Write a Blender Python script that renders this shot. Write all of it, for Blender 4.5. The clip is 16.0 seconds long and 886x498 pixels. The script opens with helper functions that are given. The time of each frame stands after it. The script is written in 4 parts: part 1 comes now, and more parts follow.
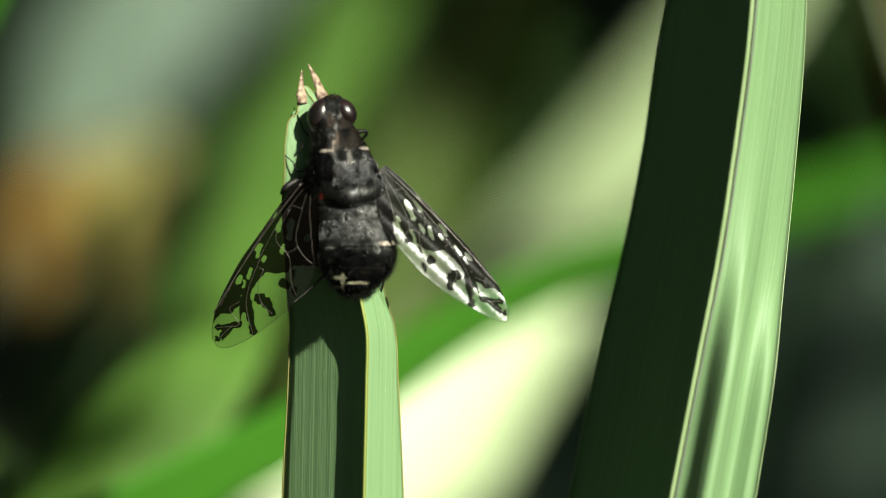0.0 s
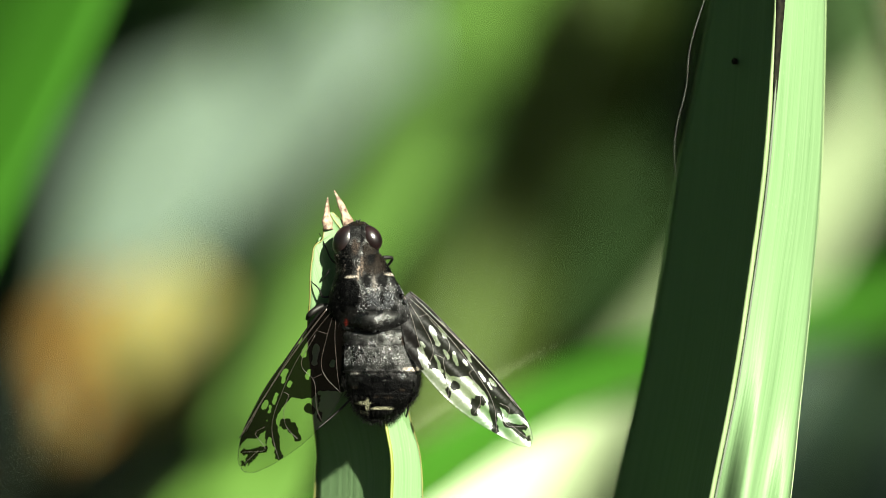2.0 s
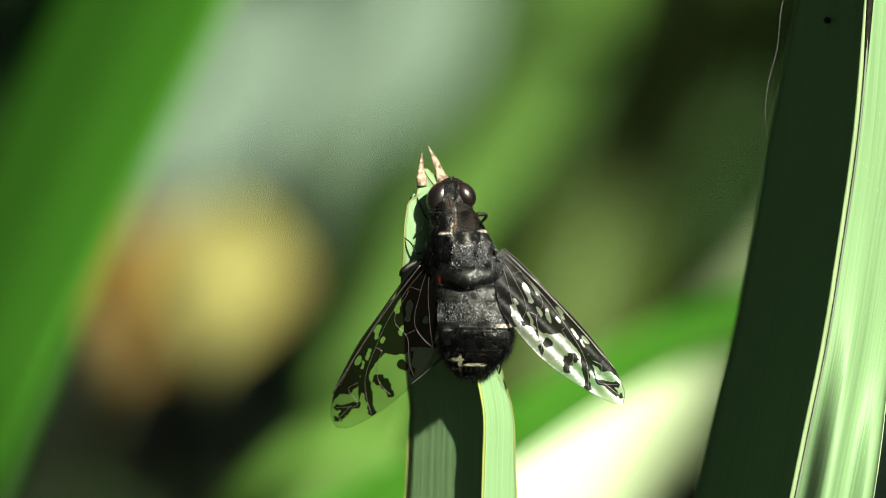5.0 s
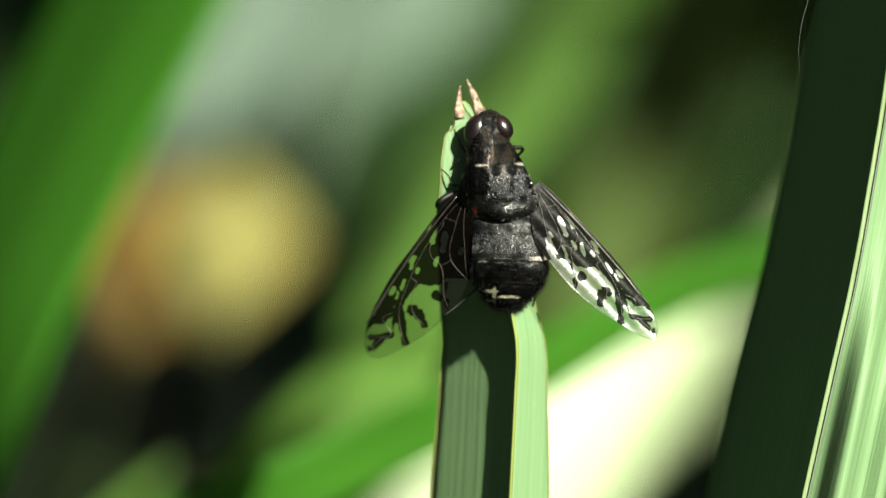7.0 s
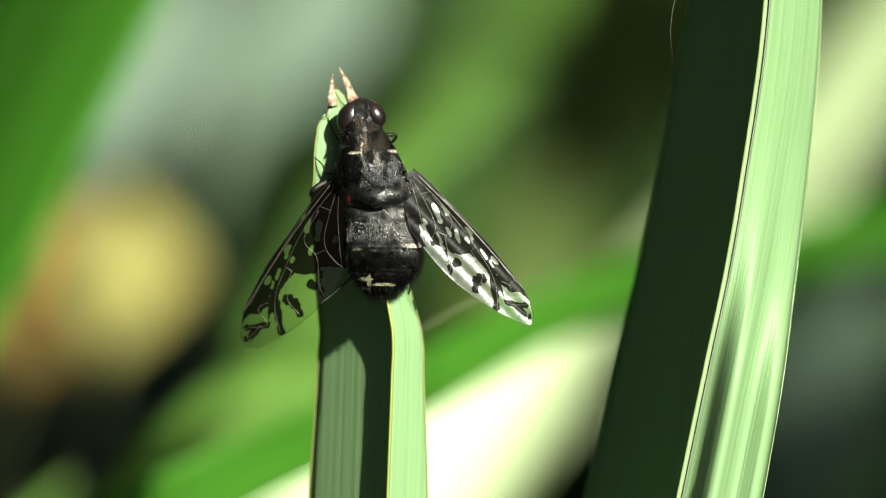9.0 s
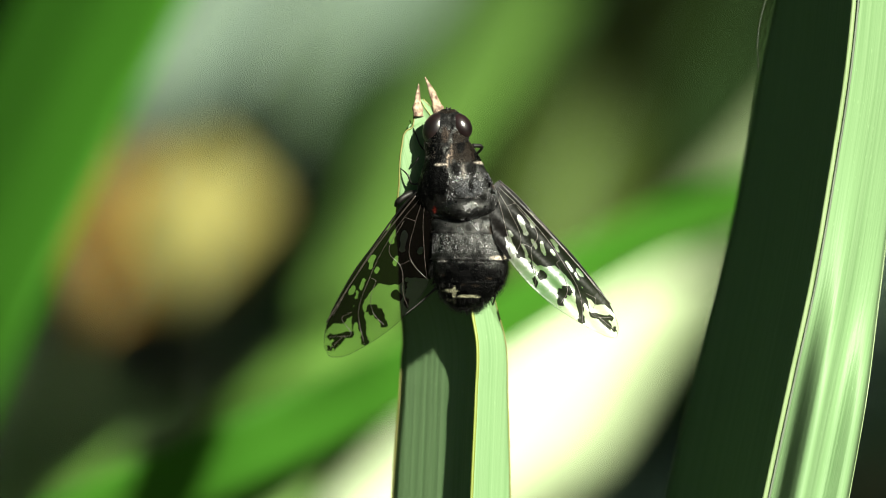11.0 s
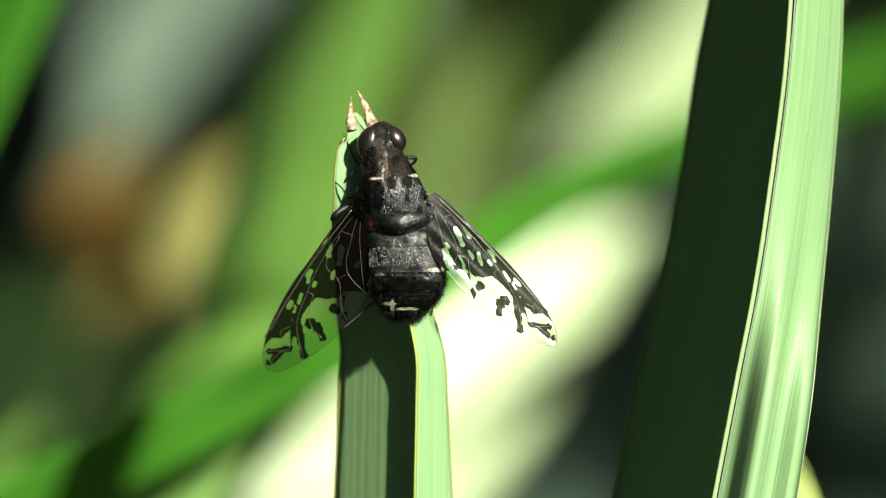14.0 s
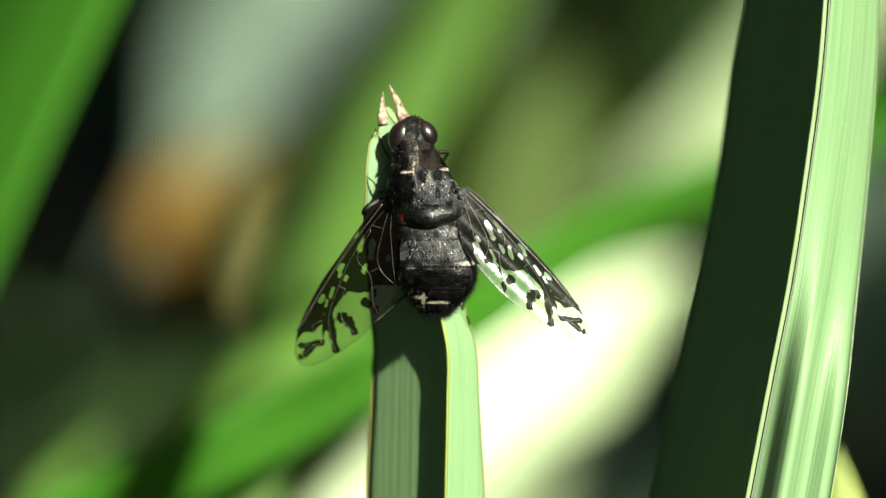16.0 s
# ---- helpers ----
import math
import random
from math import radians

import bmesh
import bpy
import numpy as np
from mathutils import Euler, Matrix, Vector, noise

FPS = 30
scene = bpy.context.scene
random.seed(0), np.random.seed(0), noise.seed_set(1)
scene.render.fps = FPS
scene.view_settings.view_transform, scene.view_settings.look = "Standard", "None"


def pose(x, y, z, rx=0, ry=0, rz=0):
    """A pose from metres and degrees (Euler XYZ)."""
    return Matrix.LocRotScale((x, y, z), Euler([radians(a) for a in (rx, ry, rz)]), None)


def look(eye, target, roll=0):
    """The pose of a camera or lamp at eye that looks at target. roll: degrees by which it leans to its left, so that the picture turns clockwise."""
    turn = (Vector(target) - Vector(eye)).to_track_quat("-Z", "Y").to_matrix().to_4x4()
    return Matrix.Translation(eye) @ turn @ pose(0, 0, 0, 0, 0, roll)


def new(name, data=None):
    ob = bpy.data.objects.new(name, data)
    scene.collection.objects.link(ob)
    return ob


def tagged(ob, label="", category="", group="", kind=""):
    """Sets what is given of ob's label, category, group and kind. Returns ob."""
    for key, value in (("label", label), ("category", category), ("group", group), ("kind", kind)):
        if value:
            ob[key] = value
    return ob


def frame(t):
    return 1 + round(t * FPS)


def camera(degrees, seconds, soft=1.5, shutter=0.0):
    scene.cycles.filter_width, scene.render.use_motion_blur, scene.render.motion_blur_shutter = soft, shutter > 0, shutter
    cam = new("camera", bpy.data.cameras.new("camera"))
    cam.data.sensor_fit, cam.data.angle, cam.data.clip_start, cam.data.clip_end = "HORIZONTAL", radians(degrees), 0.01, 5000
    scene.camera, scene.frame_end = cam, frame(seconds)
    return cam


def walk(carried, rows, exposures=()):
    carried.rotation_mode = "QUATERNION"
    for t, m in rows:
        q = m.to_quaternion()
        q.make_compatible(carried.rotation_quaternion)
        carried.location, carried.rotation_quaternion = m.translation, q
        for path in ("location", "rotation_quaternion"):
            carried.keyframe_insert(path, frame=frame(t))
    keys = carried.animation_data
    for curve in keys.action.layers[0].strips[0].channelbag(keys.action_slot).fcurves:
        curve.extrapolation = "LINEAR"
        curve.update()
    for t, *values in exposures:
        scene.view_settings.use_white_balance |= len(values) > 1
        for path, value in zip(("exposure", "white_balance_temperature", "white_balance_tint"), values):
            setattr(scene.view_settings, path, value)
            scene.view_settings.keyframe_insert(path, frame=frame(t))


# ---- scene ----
cam = camera(4.8, 16.0, soft=1.0)
PITCH = 20
SUBJECT = Vector((0, 0, 0.62))
AIM = pose(*SUBJECT, 90 - PITCH, 0, 0)


def spot(u, v, w):
    """A place in millimetres to the right of, above and towards the viewer from the middle of the subject."""
    return AIM @ Vector((u / 1000, v / 1000, w / 1000))


def soil(u, w):
    """The place on the ground below, u millimetres to the right and w towards the viewer."""
    p = AIM @ Vector((u / 1000, 0, w / 1000))
    return Vector((p.x, p.y, -0.01))


def seen_from(u, v, d, tu, tv, roll):
    return look(spot(u, v, d), spot(tu, tv, 0), roll)


walk(cam, [
    (0, seen_from(1.9, -32.3, 890.7, 3.15, -3.14, 0.04)),
    (0.5, seen_from(-0.9, -25.0, 893.3, 1.78, -2.21, -0.10)),
    (1, seen_from(8.5, -26.5, 891.7, -0.91, 1.69, -0.03)),
    (1.5, seen_from(16.4, -34.8, 896.4, 0.50, 4.11, -0.35)),
    (2, seen_from(12.7, -33.0, 895.7, 1.04, 7.53, -0.09)),
    (2.5, seen_from(15.6, -32.2, 894.6, 2.24, 8.99, -0.55)),
    (3, seen_from(21.7, -33.2, 895.8, 3.60, 10.12, -0.29)),
    (3.5, seen_from(25.2, -31.9, 896.0, 2.43, 9.47, -0.30)),
    (4, seen_from(20.3, -30.9, 897.7, 2.54, 11.19, -0.45)),
    (4.5, seen_from(20.0, -30.4, 896.4, -2.21, 4.58, -0.30)),
    (7, seen_from(16.3, -39.1, 900.4, -9.82, -2.06, 1.08)),
    (7.5, seen_from(17.1, -33.6, 900.9, -5.54, 3.93, 1.36)),
    (8, seen_from(25.8, -42.0, 898.1, 1.92, 6.21, 0.90)),
    (8.5, seen_from(31.2, -36.4, 897.8, 6.22, 5.02, -0.05)),
    (9, seen_from(29.2, -50.2, 897.6, 0.87, -2.86, 0.30)),
    (9.5, seen_from(26.5, -43.1, 899.6, -0.97, -4.90, 0.43)),
    (10, seen_from(27.9, -32.9, 898.4, -2.71, -3.90, 0.60)),
    (12.5, seen_from(-5.8, -9.4, 899.1, -2.63, 1.30, 0.51)),
    (13, seen_from(-5.4, 3.1, 899.8, 0.15, 2.26, -0.07)),
    (13.5, seen_from(-0.4, 0.7, 897.8, -3.08, -1.28, 0.12)),
    (14, seen_from(1.2, -2.9, 898.9, -1.00, -0.98, -0.17)),
    (14.5, seen_from(0.0, -0.0, 899.2, 0.00, 0.00, 0.00)),
    (15, seen_from(1.9, -5.6, 898.4, -2.13, -3.29, 0.05)),
    (15.5, seen_from(7.3, -9.6, 900.3, -3.09, -2.72, -0.33)),
    (16, seen_from(16.3, -14.0, 900.5, -3.66, -1.48, -0.54)),
], [(0, 1.6, 6850, 2.0), (1, 1.63, 6850, 2.0), (2, 2.2, 6850, 2.0), (3, 2.15, 6850, 2.0), (4.5, 1.98, 6850, 2.0), (7, 1.85, 6850, 2.0), (7.5, 1.87, 6850, 2.0), (8.5, 1.95, 6850, 2.0), (9, 2.02, 6850, 2.0), (10, 1.87, 6850, 2.0), (12.5, 2.04, 6850, 2.0), (16, 2.04, 6850, 2.0)])
cam.data.dof.use_dof = True
cam.data.dof.focus_distance = 0.8955
cam.data.dof.aperture_fstop = 15.5

# ---- light ----
SUN_WAY = (spot(0.49, 0.45, 0.745) - SUBJECT).normalized()
world = bpy.data.worlds.new("sky")
scene.world = world
world.use_nodes = True
wn = world.node_tree.nodes
sky = wn.new("ShaderNodeTexSky")
sky.sky_type = "NISHITA"
sky.sun_disc = False
sky.dust_density = 2.0
sky.ozone_density = 0.6
sky.sun_elevation = math.asin(SUN_WAY.z)
sky.sun_rotation = math.atan2(SUN_WAY.x, SUN_WAY.y)
world.node_tree.links.new(sky.outputs[0], wn["Background"].inputs[0])
wn["Background"].inputs[1].default_value = 0.016
sun = new("sun", bpy.data.lights.new("sun", "SUN"))
sun.data.energy = 5.0
sun.data.angle = radians(0.5)
sun.data.color = (1.0, 0.98, 0.87)
sun.matrix_world = look(SUBJECT + SUN_WAY * 5, SUBJECT)


# ---- materials ----
class Nodes:
    """A material with its node tree, and short calls for adding nodes and links."""

    def __init__(self, name):
        self.mat = bpy.data.materials.new(name)
        self.mat.use_nodes = True
        self.tree = self.mat.node_tree
        self.main = self.tree.nodes["Principled BSDF"]
        self.out = self.tree.nodes["Material Output"]

    def add(self, kind, **values):
        node = self.tree.nodes.new("ShaderNode" + kind)
        for key, value in values.items():
            if key in node.inputs:
                node.inputs[key].default_value = value
        return node

    def link(self, a, b):
        self.tree.links.new(a, b)

    def uv(self, scale):
        m = self.add("Mapping")
        m.inputs["Scale"].default_value = scale
        self.link(self.add("TexCoord").outputs["UV"], m.inputs["Vector"])
        return m.outputs[0]

    def place(self, scale):
        m = self.add("Mapping")
        m.inputs["Scale"].default_value = (scale, scale, scale)
        self.link(self.add("TexCoord").outputs["Object"], m.inputs["Vector"])
        return m.outputs[0]

    def noise(self, vector, scale=1.0, detail=3.0):
        n = self.add("TexNoise", Scale=scale, Detail=detail)
        self.link(vector, n.inputs["Vector"])
        return n.outputs["Fac"]

    def ramp(self, fac, stops):
        r = self.add("ValToRGB")
        while len(r.color_ramp.elements) < len(stops):
            r.color_ramp.elements.new(0.5)
        for e, (p, c) in zip(r.color_ramp.elements, stops):
            e.position, e.color = p, (*c, 1)
        self.link(fac, r.inputs[0])
        return r.outputs[0]

    def mix(self, fac, a, b):
        m = self.tree.nodes.new("ShaderNodeMix")
        m.data_type = "RGBA"
        for value, i in ((fac, 0), (a, 6), (b, 7)):
            if isinstance(value, (int, float)):
                m.inputs[i].default_value = value
            elif isinstance(value, tuple):
                m.inputs[i].default_value = (*value, 1)
            else:
                self.link(value, m.inputs[i])
        return m.outputs[2]

    def bump(self, height, strength, distance):
        b = self.add("Bump", Strength=strength, Distance=distance)
        self.link(height, b.inputs["Height"])
        self.link(b.outputs[0], self.main.inputs["Normal"])
        return b.outputs[0]


def leaf_material(name, dark, light, through_colour, through_part, rough=0.42, gloss=0.5):
    """Strap leaf: fine veins along the blade, blotches, and light that shines through. UV is in millimetres, across and along."""
    n = Nodes(name)
    veins = n.noise(n.uv((2.6, 0.02, 1)), 1.0, 4.0)
    blotch = n.noise(n.uv((0.35, 0.07, 1)), 1.0, 3.0)
    speck = n.noise(n.uv((4.0, 1.6, 1)), 1.0, 2.0)
    fine = n.noise(n.uv((10.0, 0.06, 1)), 1.0, 3.0)
    c = n.ramp(n.mix(0.45, veins, fine), [(0.34, dark), (0.66, light)])
    c = n.mix(n.ramp(blotch, [(0.35, (0, 0, 0)), (0.75, (0.5, 0.5, 0.5))]), c, tuple(0.5 * (a + b) * 1.15 for a, b in zip(dark, light)))
    c = n.mix(n.ramp(speck, [(0.66, (0, 0, 0)), (0.74, (0.35, 0.35, 0.35))]), c, tuple(1.5 * v for v in light))
    n.link(c, n.main.inputs["Base Color"])
    n.main.inputs["Roughness"].default_value = rough
    n.main.inputs["Specular IOR Level"].default_value = gloss
    normal = n.bump(n.mix(0.3, veins, fine), 0.25, 0.0003)
    t = n.add("BsdfTranslucent")
    n.link(n.mix(0.35, through_colour, c), t.inputs["Color"])
    n.link(normal, t.inputs["Normal"])
    m = n.add("MixShader")
    m.inputs[0].default_value = through_part
    n.link(n.main.outputs[0], m.inputs[1])
    n.link(t.outputs[0], m.inputs[2])
    n.link(m.outputs[0], n.out.inputs["Surface"])
    return n.mat


def plain_material(name, dark, light, scale, rough, bump=0.0, metal=0.0, gloss=0.5):
    n = Nodes(name)
    f = n.noise(n.place(scale), 1.0, 4.0)
    n.link(n.ramp(f, [(0.35, dark), (0.65, light)]), n.main.inputs["Base Color"])
    n.main.inputs["Roughness"].default_value = rough
    n.main.inputs["Metallic"].default_value = metal
    n.main.inputs["Specular IOR Level"].default_value = gloss
    if bump:
        n.bump(f, bump, 0.3 / scale)
    return n.mat


LEAF = leaf_material("green_leaf", (0.084, 0.15, 0.066), (0.13, 0.208, 0.104), (0.2, 0.6, 0.05), 0.12, 0.5, 0.22)
LEAF_MID = leaf_material("mid_green_leaf", (0.055, 0.125, 0.02), (0.085, 0.165, 0.03), (0.25, 0.5, 0.03), 0.3, 0.6, 0.25)
LEAF_PALE = leaf_material("pale_leaf", (0.225, 0.285, 0.15), (0.30, 0.37, 0.215), (0.3, 0.6, 0.08), 0.15, 0.48, 0.6)
LEAF_LIGHT = leaf_material("light_green_leaf", (0.2, 0.26, 0.05), (0.29, 0.34, 0.09), (0.3, 0.6, 0.08), 0.15, 0.6, 0.3)
LEAF_DEEP = leaf_material("deep_green_leaf", (0.03, 0.118, 0.009), (0.05, 0.17, 0.015), (0.16, 0.55, 0.01), 0.4, 0.6, 0.2)
LEAF_DUSTY = leaf_material("dusty_leaf", (0.065, 0.098, 0.076), (0.115, 0.155, 0.125), (0.2, 0.3, 0.15), 0.15, 0.6, 0.3)
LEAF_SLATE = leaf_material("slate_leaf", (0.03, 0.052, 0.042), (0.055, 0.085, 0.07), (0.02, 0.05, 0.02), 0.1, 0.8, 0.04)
LEAF_OLIVE = leaf_material("olive_leaf", (0.028, 0.046, 0.009), (0.05, 0.075, 0.018), (0.04, 0.09, 0.01), 0.15, 0.8, 0.05)
LEAF_DRY = leaf_material("withered_leaf", (0.125, 0.07, 0.016), (0.19, 0.11, 0.026), (0.3, 0.15, 0.03), 0.25, 0.7, 0.1)
LEAF_YELLOW = leaf_material("yellowing_leaf", (0.16, 0.14, 0.04), (0.23, 0.205, 0.065), (0.3, 0.3, 0.05), 0.25, 0.7, 0.1)
RIB = leaf_material("leaf_midrib", (0.1, 0.15, 0.06), (0.2, 0.27, 0.14), (0.4, 0.5, 0.1), 0.2)
RIB_STRIP = leaf_material("dark_rib_strip", (0.05, 0.065, 0.045), (0.11, 0.13, 0.1), (0.2, 0.3, 0.1), 0.1)
MARGIN = leaf_material("leaf_margin", (0.08, 0.07, 0.02), (0.2, 0.2, 0.06), (0.3, 0.3, 0.05), 0.2)
SILK = plain_material("spider_silk", (0.1, 0.1, 0.095), (0.16, 0.16, 0.15), 800, 0.5)
SPLIT = plain_material("dark_split", (0.0015, 0.0015, 0.001), (0.008, 0.0075, 0.004), 2500, 0.8, 0.4, 0, 0.1)
RIB_YELLOW = leaf_material("yellow_green_midrib", (0.1, 0.13, 0.025), (0.24, 0.28, 0.06), (0.4, 0.5, 0.05), 0.25)
DRY_TIP = plain_material("dry_leaf_tip", (0.04, 0.013, 0.007), (0.27, 0.2, 0.14), 2600, 0.7, 0.5)
SOIL = plain_material("dark_soil", (0.009, 0.008, 0.006), (0.022, 0.018, 0.013), 40, 0.95, 0.6, 0, 0.1)
HEDGE = leaf_material("dark_shrub_leaf", (0.025, 0.06, 0.015), (0.05, 0.1, 0.03), (0.08, 0.2, 0.02), 0.2, 0.6, 0.15)


# ---- mesh helpers ----
def part(name, mesh, material, parent, label=""):
    """One mesh object under a thing or under a part."""
    if material and not mesh.materials:
        mesh.materials.append(material)
    ob = new(name, mesh)
    ob.parent = parent
    return tagged(ob, label)


def thing(name, at, label, category, group=""):
    ob = new(name)
    ob.location = at
    ob.empty_display_size = 0.01
    return tagged(ob, label, category, group)


def spline(rows, n):
    """n + 1 rows on a smooth curve through the given rows, with the same number of steps between any two."""
    rows = np.array(rows, float)
    k = len(rows)
    chord = np.linalg.norm(np.diff(rows[:, :3] if rows.shape[1] > 3 else rows, axis=0), axis=1) + 1e-9
    slope = np.diff(rows, axis=0) / chord[:, None]
    tangent = np.zeros_like(rows)
    tangent[0], tangent[-1] = slope[0], slope[-1]
    for m in range(1, k - 1):
        tangent[m] = (slope[m - 1] * chord[m] + slope[m] * chord[m - 1]) / (chord[m - 1] + chord[m])
    out = []
    for i in range(n + 1):
        x = i / n * (k - 1)
        m = min(int(x), k - 2)
        f, h = x - m, chord[m]
        out.append((2 * f ** 3 - 3 * f ** 2 + 1) * rows[m] + (f ** 3 - 2 * f ** 2 + f) * h * tangent[m]
                   + (3 * f ** 2 - 2 * f ** 3) * rows[m + 1] + (f ** 3 - f ** 2) * h * tangent[m + 1])
    return np.array(out)


def shell(name, grid, thick, uv=None, origin=(0, 0, 0)):
    """A closed sheet of the given thickness (metres) over a grid of points; the grid's own face is its front."""
    g = np.array(grid, float)
    r, c = g.shape[:2]
    du, dv = np.gradient(g, axis=1), np.gradient(g, axis=0)
    nor = np.cross(du, dv)
    nor /= np.linalg.norm(nor, axis=2, keepdims=True) + 1e-12
    back = g - nor * thick
    verts = np.concatenate([g.reshape(-1, 3), back.reshape(-1, 3)]) - np.array(origin)
    faces = []
    m = r * c
    for i in range(r - 1):
        for j in range(c - 1):
            k = i * c + j
            faces.append((k, k + 1, k + c + 1, k + c))
            faces.append((m + k, m + k + c, m + k + c + 1, m + k + 1))
    rim = [j for j in range(c)] + [i * c + c - 1 for i in range(1, r)] + [(r - 1) * c + j for j in range(c - 2, -1, -1)] + [i * c for i in range(r - 2, 0, -1)]
    for a, b in zip(rim, rim[1:] + rim[:1]):
        faces.append((a, m + a, m + b, b))
    me = bpy.data.meshes.new(name)
    me.from_pydata(verts.tolist(), [], faces)
    if uv is not None:
        flat = np.concatenate([np.array(uv, float).reshape(-1, 2)] * 2)
        layer = me.uv_layers.new()
        idx = np.empty(len(me.loops), int)
        me.loops.foreach_get("vertex_index", idx)
        layer.data.foreach_set("uv", flat[idx].ravel())
    me.polygons.foreach_set("use_smooth", [True] * len(me.polygons))
    me.update()
    return me


def tube(name, pts, radii, sides=8, origin=(0, 0, 0), flat=1.0):
    """A closed tapering tube along points (metres)."""
    pts = [Vector(p) for p in pts]
    bm = bmesh.new()
    rings = []
    side = None
    for i, p in enumerate(pts):
        t = (pts[min(i + 1, len(pts) - 1)] - pts[max(i - 1, 0)]).normalized()
        if side is None:
            side = t.orthogonal().normalized()
        side = (side - t * side.dot(t)).normalized()
        up = t.cross(side)
        r = float(radii[i])
        rings.append([bm.verts.new(p - Vector(origin) + r * (math.cos(a) * side + flat * math.sin(a) * up)) for a in [2 * math.pi * k / sides for k in range(sides)]])
    for a, b in zip(rings, rings[1:]):
        for k in range(sides):
            bm.faces.new((a[k], a[(k + 1) % sides], b[(k + 1) % sides], b[k]))
    bm.faces.new(rings[0][::-1])
    bm.faces.new(rings[-1])
    for f in bm.faces:
        f.smooth = True
    uv = bm.loops.layers.uv.new()
    for f in bm.faces:
        for l in f.loops:
            l[uv].uv = (l.vert.co.x * 1000, l.vert.co.z * 1000)
    me = bpy.data.meshes.new(name)
    bm.to_mesh(me)
    bm.free()
    return me


TOWARDS = (spot(0, 0, 1) - spot(0, 0, 0)).normalized()


def strap_leaf(plant, rows, material, fold=(30, 30), turn=0, thick=0.35, rib=0.5, rib_material=None, steps=60, bulge=(0.05, 0.05), label="", across=5, margin=0, margin_material=None, lip=None):
    """A folded strap leaf under its plant. rows: place, left and right width in mm how much less the left half folds there, and how deep a furrow runs beside the rib, from base to tip.
    fold: how far each half falls back from the ridge; lip: a share of the left half beside the ridge that falls off more steeply, and by how many degrees; turn: degrees by which the ridge looks to the left of the viewer."""
    base = plant.location
    table = spline([(*r[0], r[1], r[2], r[3] if len(r) > 3 else 0, r[4] if len(r) > 4 else 0) for r in rows], steps)
    fl, fr = (radians(a) for a in fold)
    grid, uv, ridge, length = [], [], [], 0
    for i, row in enumerate(table):
        c = Vector(row[:3])
        t = Vector(table[min(i + 1, steps)][:3]) - Vector(table[max(i - 1, 0)][:3])
        length += t.length / 2
        t.normalize()
        nrm = (TOWARDS - t * TOWARDS.dot(t)).normalized()
        nrm = Matrix.Rotation(radians(-turn), 3, t) @ nrm
        side = t.cross(nrm)
        line, ul = [], []
        for k in range(-across, across + 1):
            f = abs(k) / across
            w = max(row[3] if k < 0 else row[4], 0.02) * f
            a = fl - radians(row[5]) if k < 0 else fr
            a = a * (1 + bulge[0 if k < 0 else 1] * 4 * (f - 0.5))
            deep = w * math.sin(a)
            if k > 0 and row[6] > 0.01:
                deep += w / f * math.cos(fr) * row[6] * np.interp(f, [0, 0.08, 0.34, 0.58, 0.88, 1], [0, -0.06, -0.78, -0.52, -1.0, -0.9])
            wide = w * math.cos(a)
            if lip and k < 0:
                near, steep = min(w, w / f * lip[0]), a + radians(lip[1])
                wide = near * math.cos(steep) + (w - near) * math.cos(a)
                deep = near * math.sin(steep) + (w - near) * math.sin(a)
            p = c + (side * math.copysign(wide, k) - nrm * deep) / 1000
            line.append(p)
            ul.append((math.copysign(w, k), length * 1000))
        grid.append(line)
        uv.append(ul)
        ridge.append(c + nrm * 0.02 / 1000)
    ob = part("leaf", shell("leaf", grid, thick / 1000, uv, base), material, plant, label)
    if rib:
        wide = [max(0.15, min(1, (r[3] + r[4]) / 6)) * rib / 1000 for r in table]
        part("midrib", tube("midrib", ridge, wide, 8, base, 0.6), rib_material or RIB, ob)
        if rib_material is None:
            # a thin raised strip right of the midrib, darker and greyer than it
            part("rib_strip", tube("rib_strip", [p + (spot(0.35, 0, 0.12) - spot(0, 0, 0)) for p in ridge], [w * 0.45 for w in wide], 6, base, 0.5), RIB_STRIP, ob)
    if margin:
        for k in (0, -1):
            part("margin", tube("margin", [line[k] for line in grid], [margin / 1000 * (1 + 0.3 * noise.noise((i * 0.7, k, 0))) for i in range(len(grid))], 6, base), margin_material or MARGIN, ob)
    return ob


# ---- ground and far growth ----
def ground():
    bm = bmesh.new()
    n = 80
    pts = {}
    for i in range(n + 1):
        for j in range(n + 1):
            fx, fy = 2 * i / n - 1, 2 * j / n - 1
            x, y = math.copysign(abs(fx) ** 3, fx) * 300 + fx * 1.5, math.copysign(abs(fy) ** 3, fy) * 300 + fy * 1.5
            z = 0.02 * noise.noise((x * 3, y * 3, 0)) if abs(x) < 3 and abs(y) < 3 else 0
            pts[i, j] = bm.verts.new((x, y, z))
    for i in range(n):
        for j in range(n):
            bm.faces.new((pts[i, j], pts[i + 1, j], pts[i + 1, j + 1], pts[i, j + 1]))
    me = bpy.data.meshes.new("ground")
    bm.to_mesh(me)
    bm.free()
    me.materials.append(SOIL)
    tagged(new("ground", me), "dark bare garden soil in shade", "ground", kind="structure")


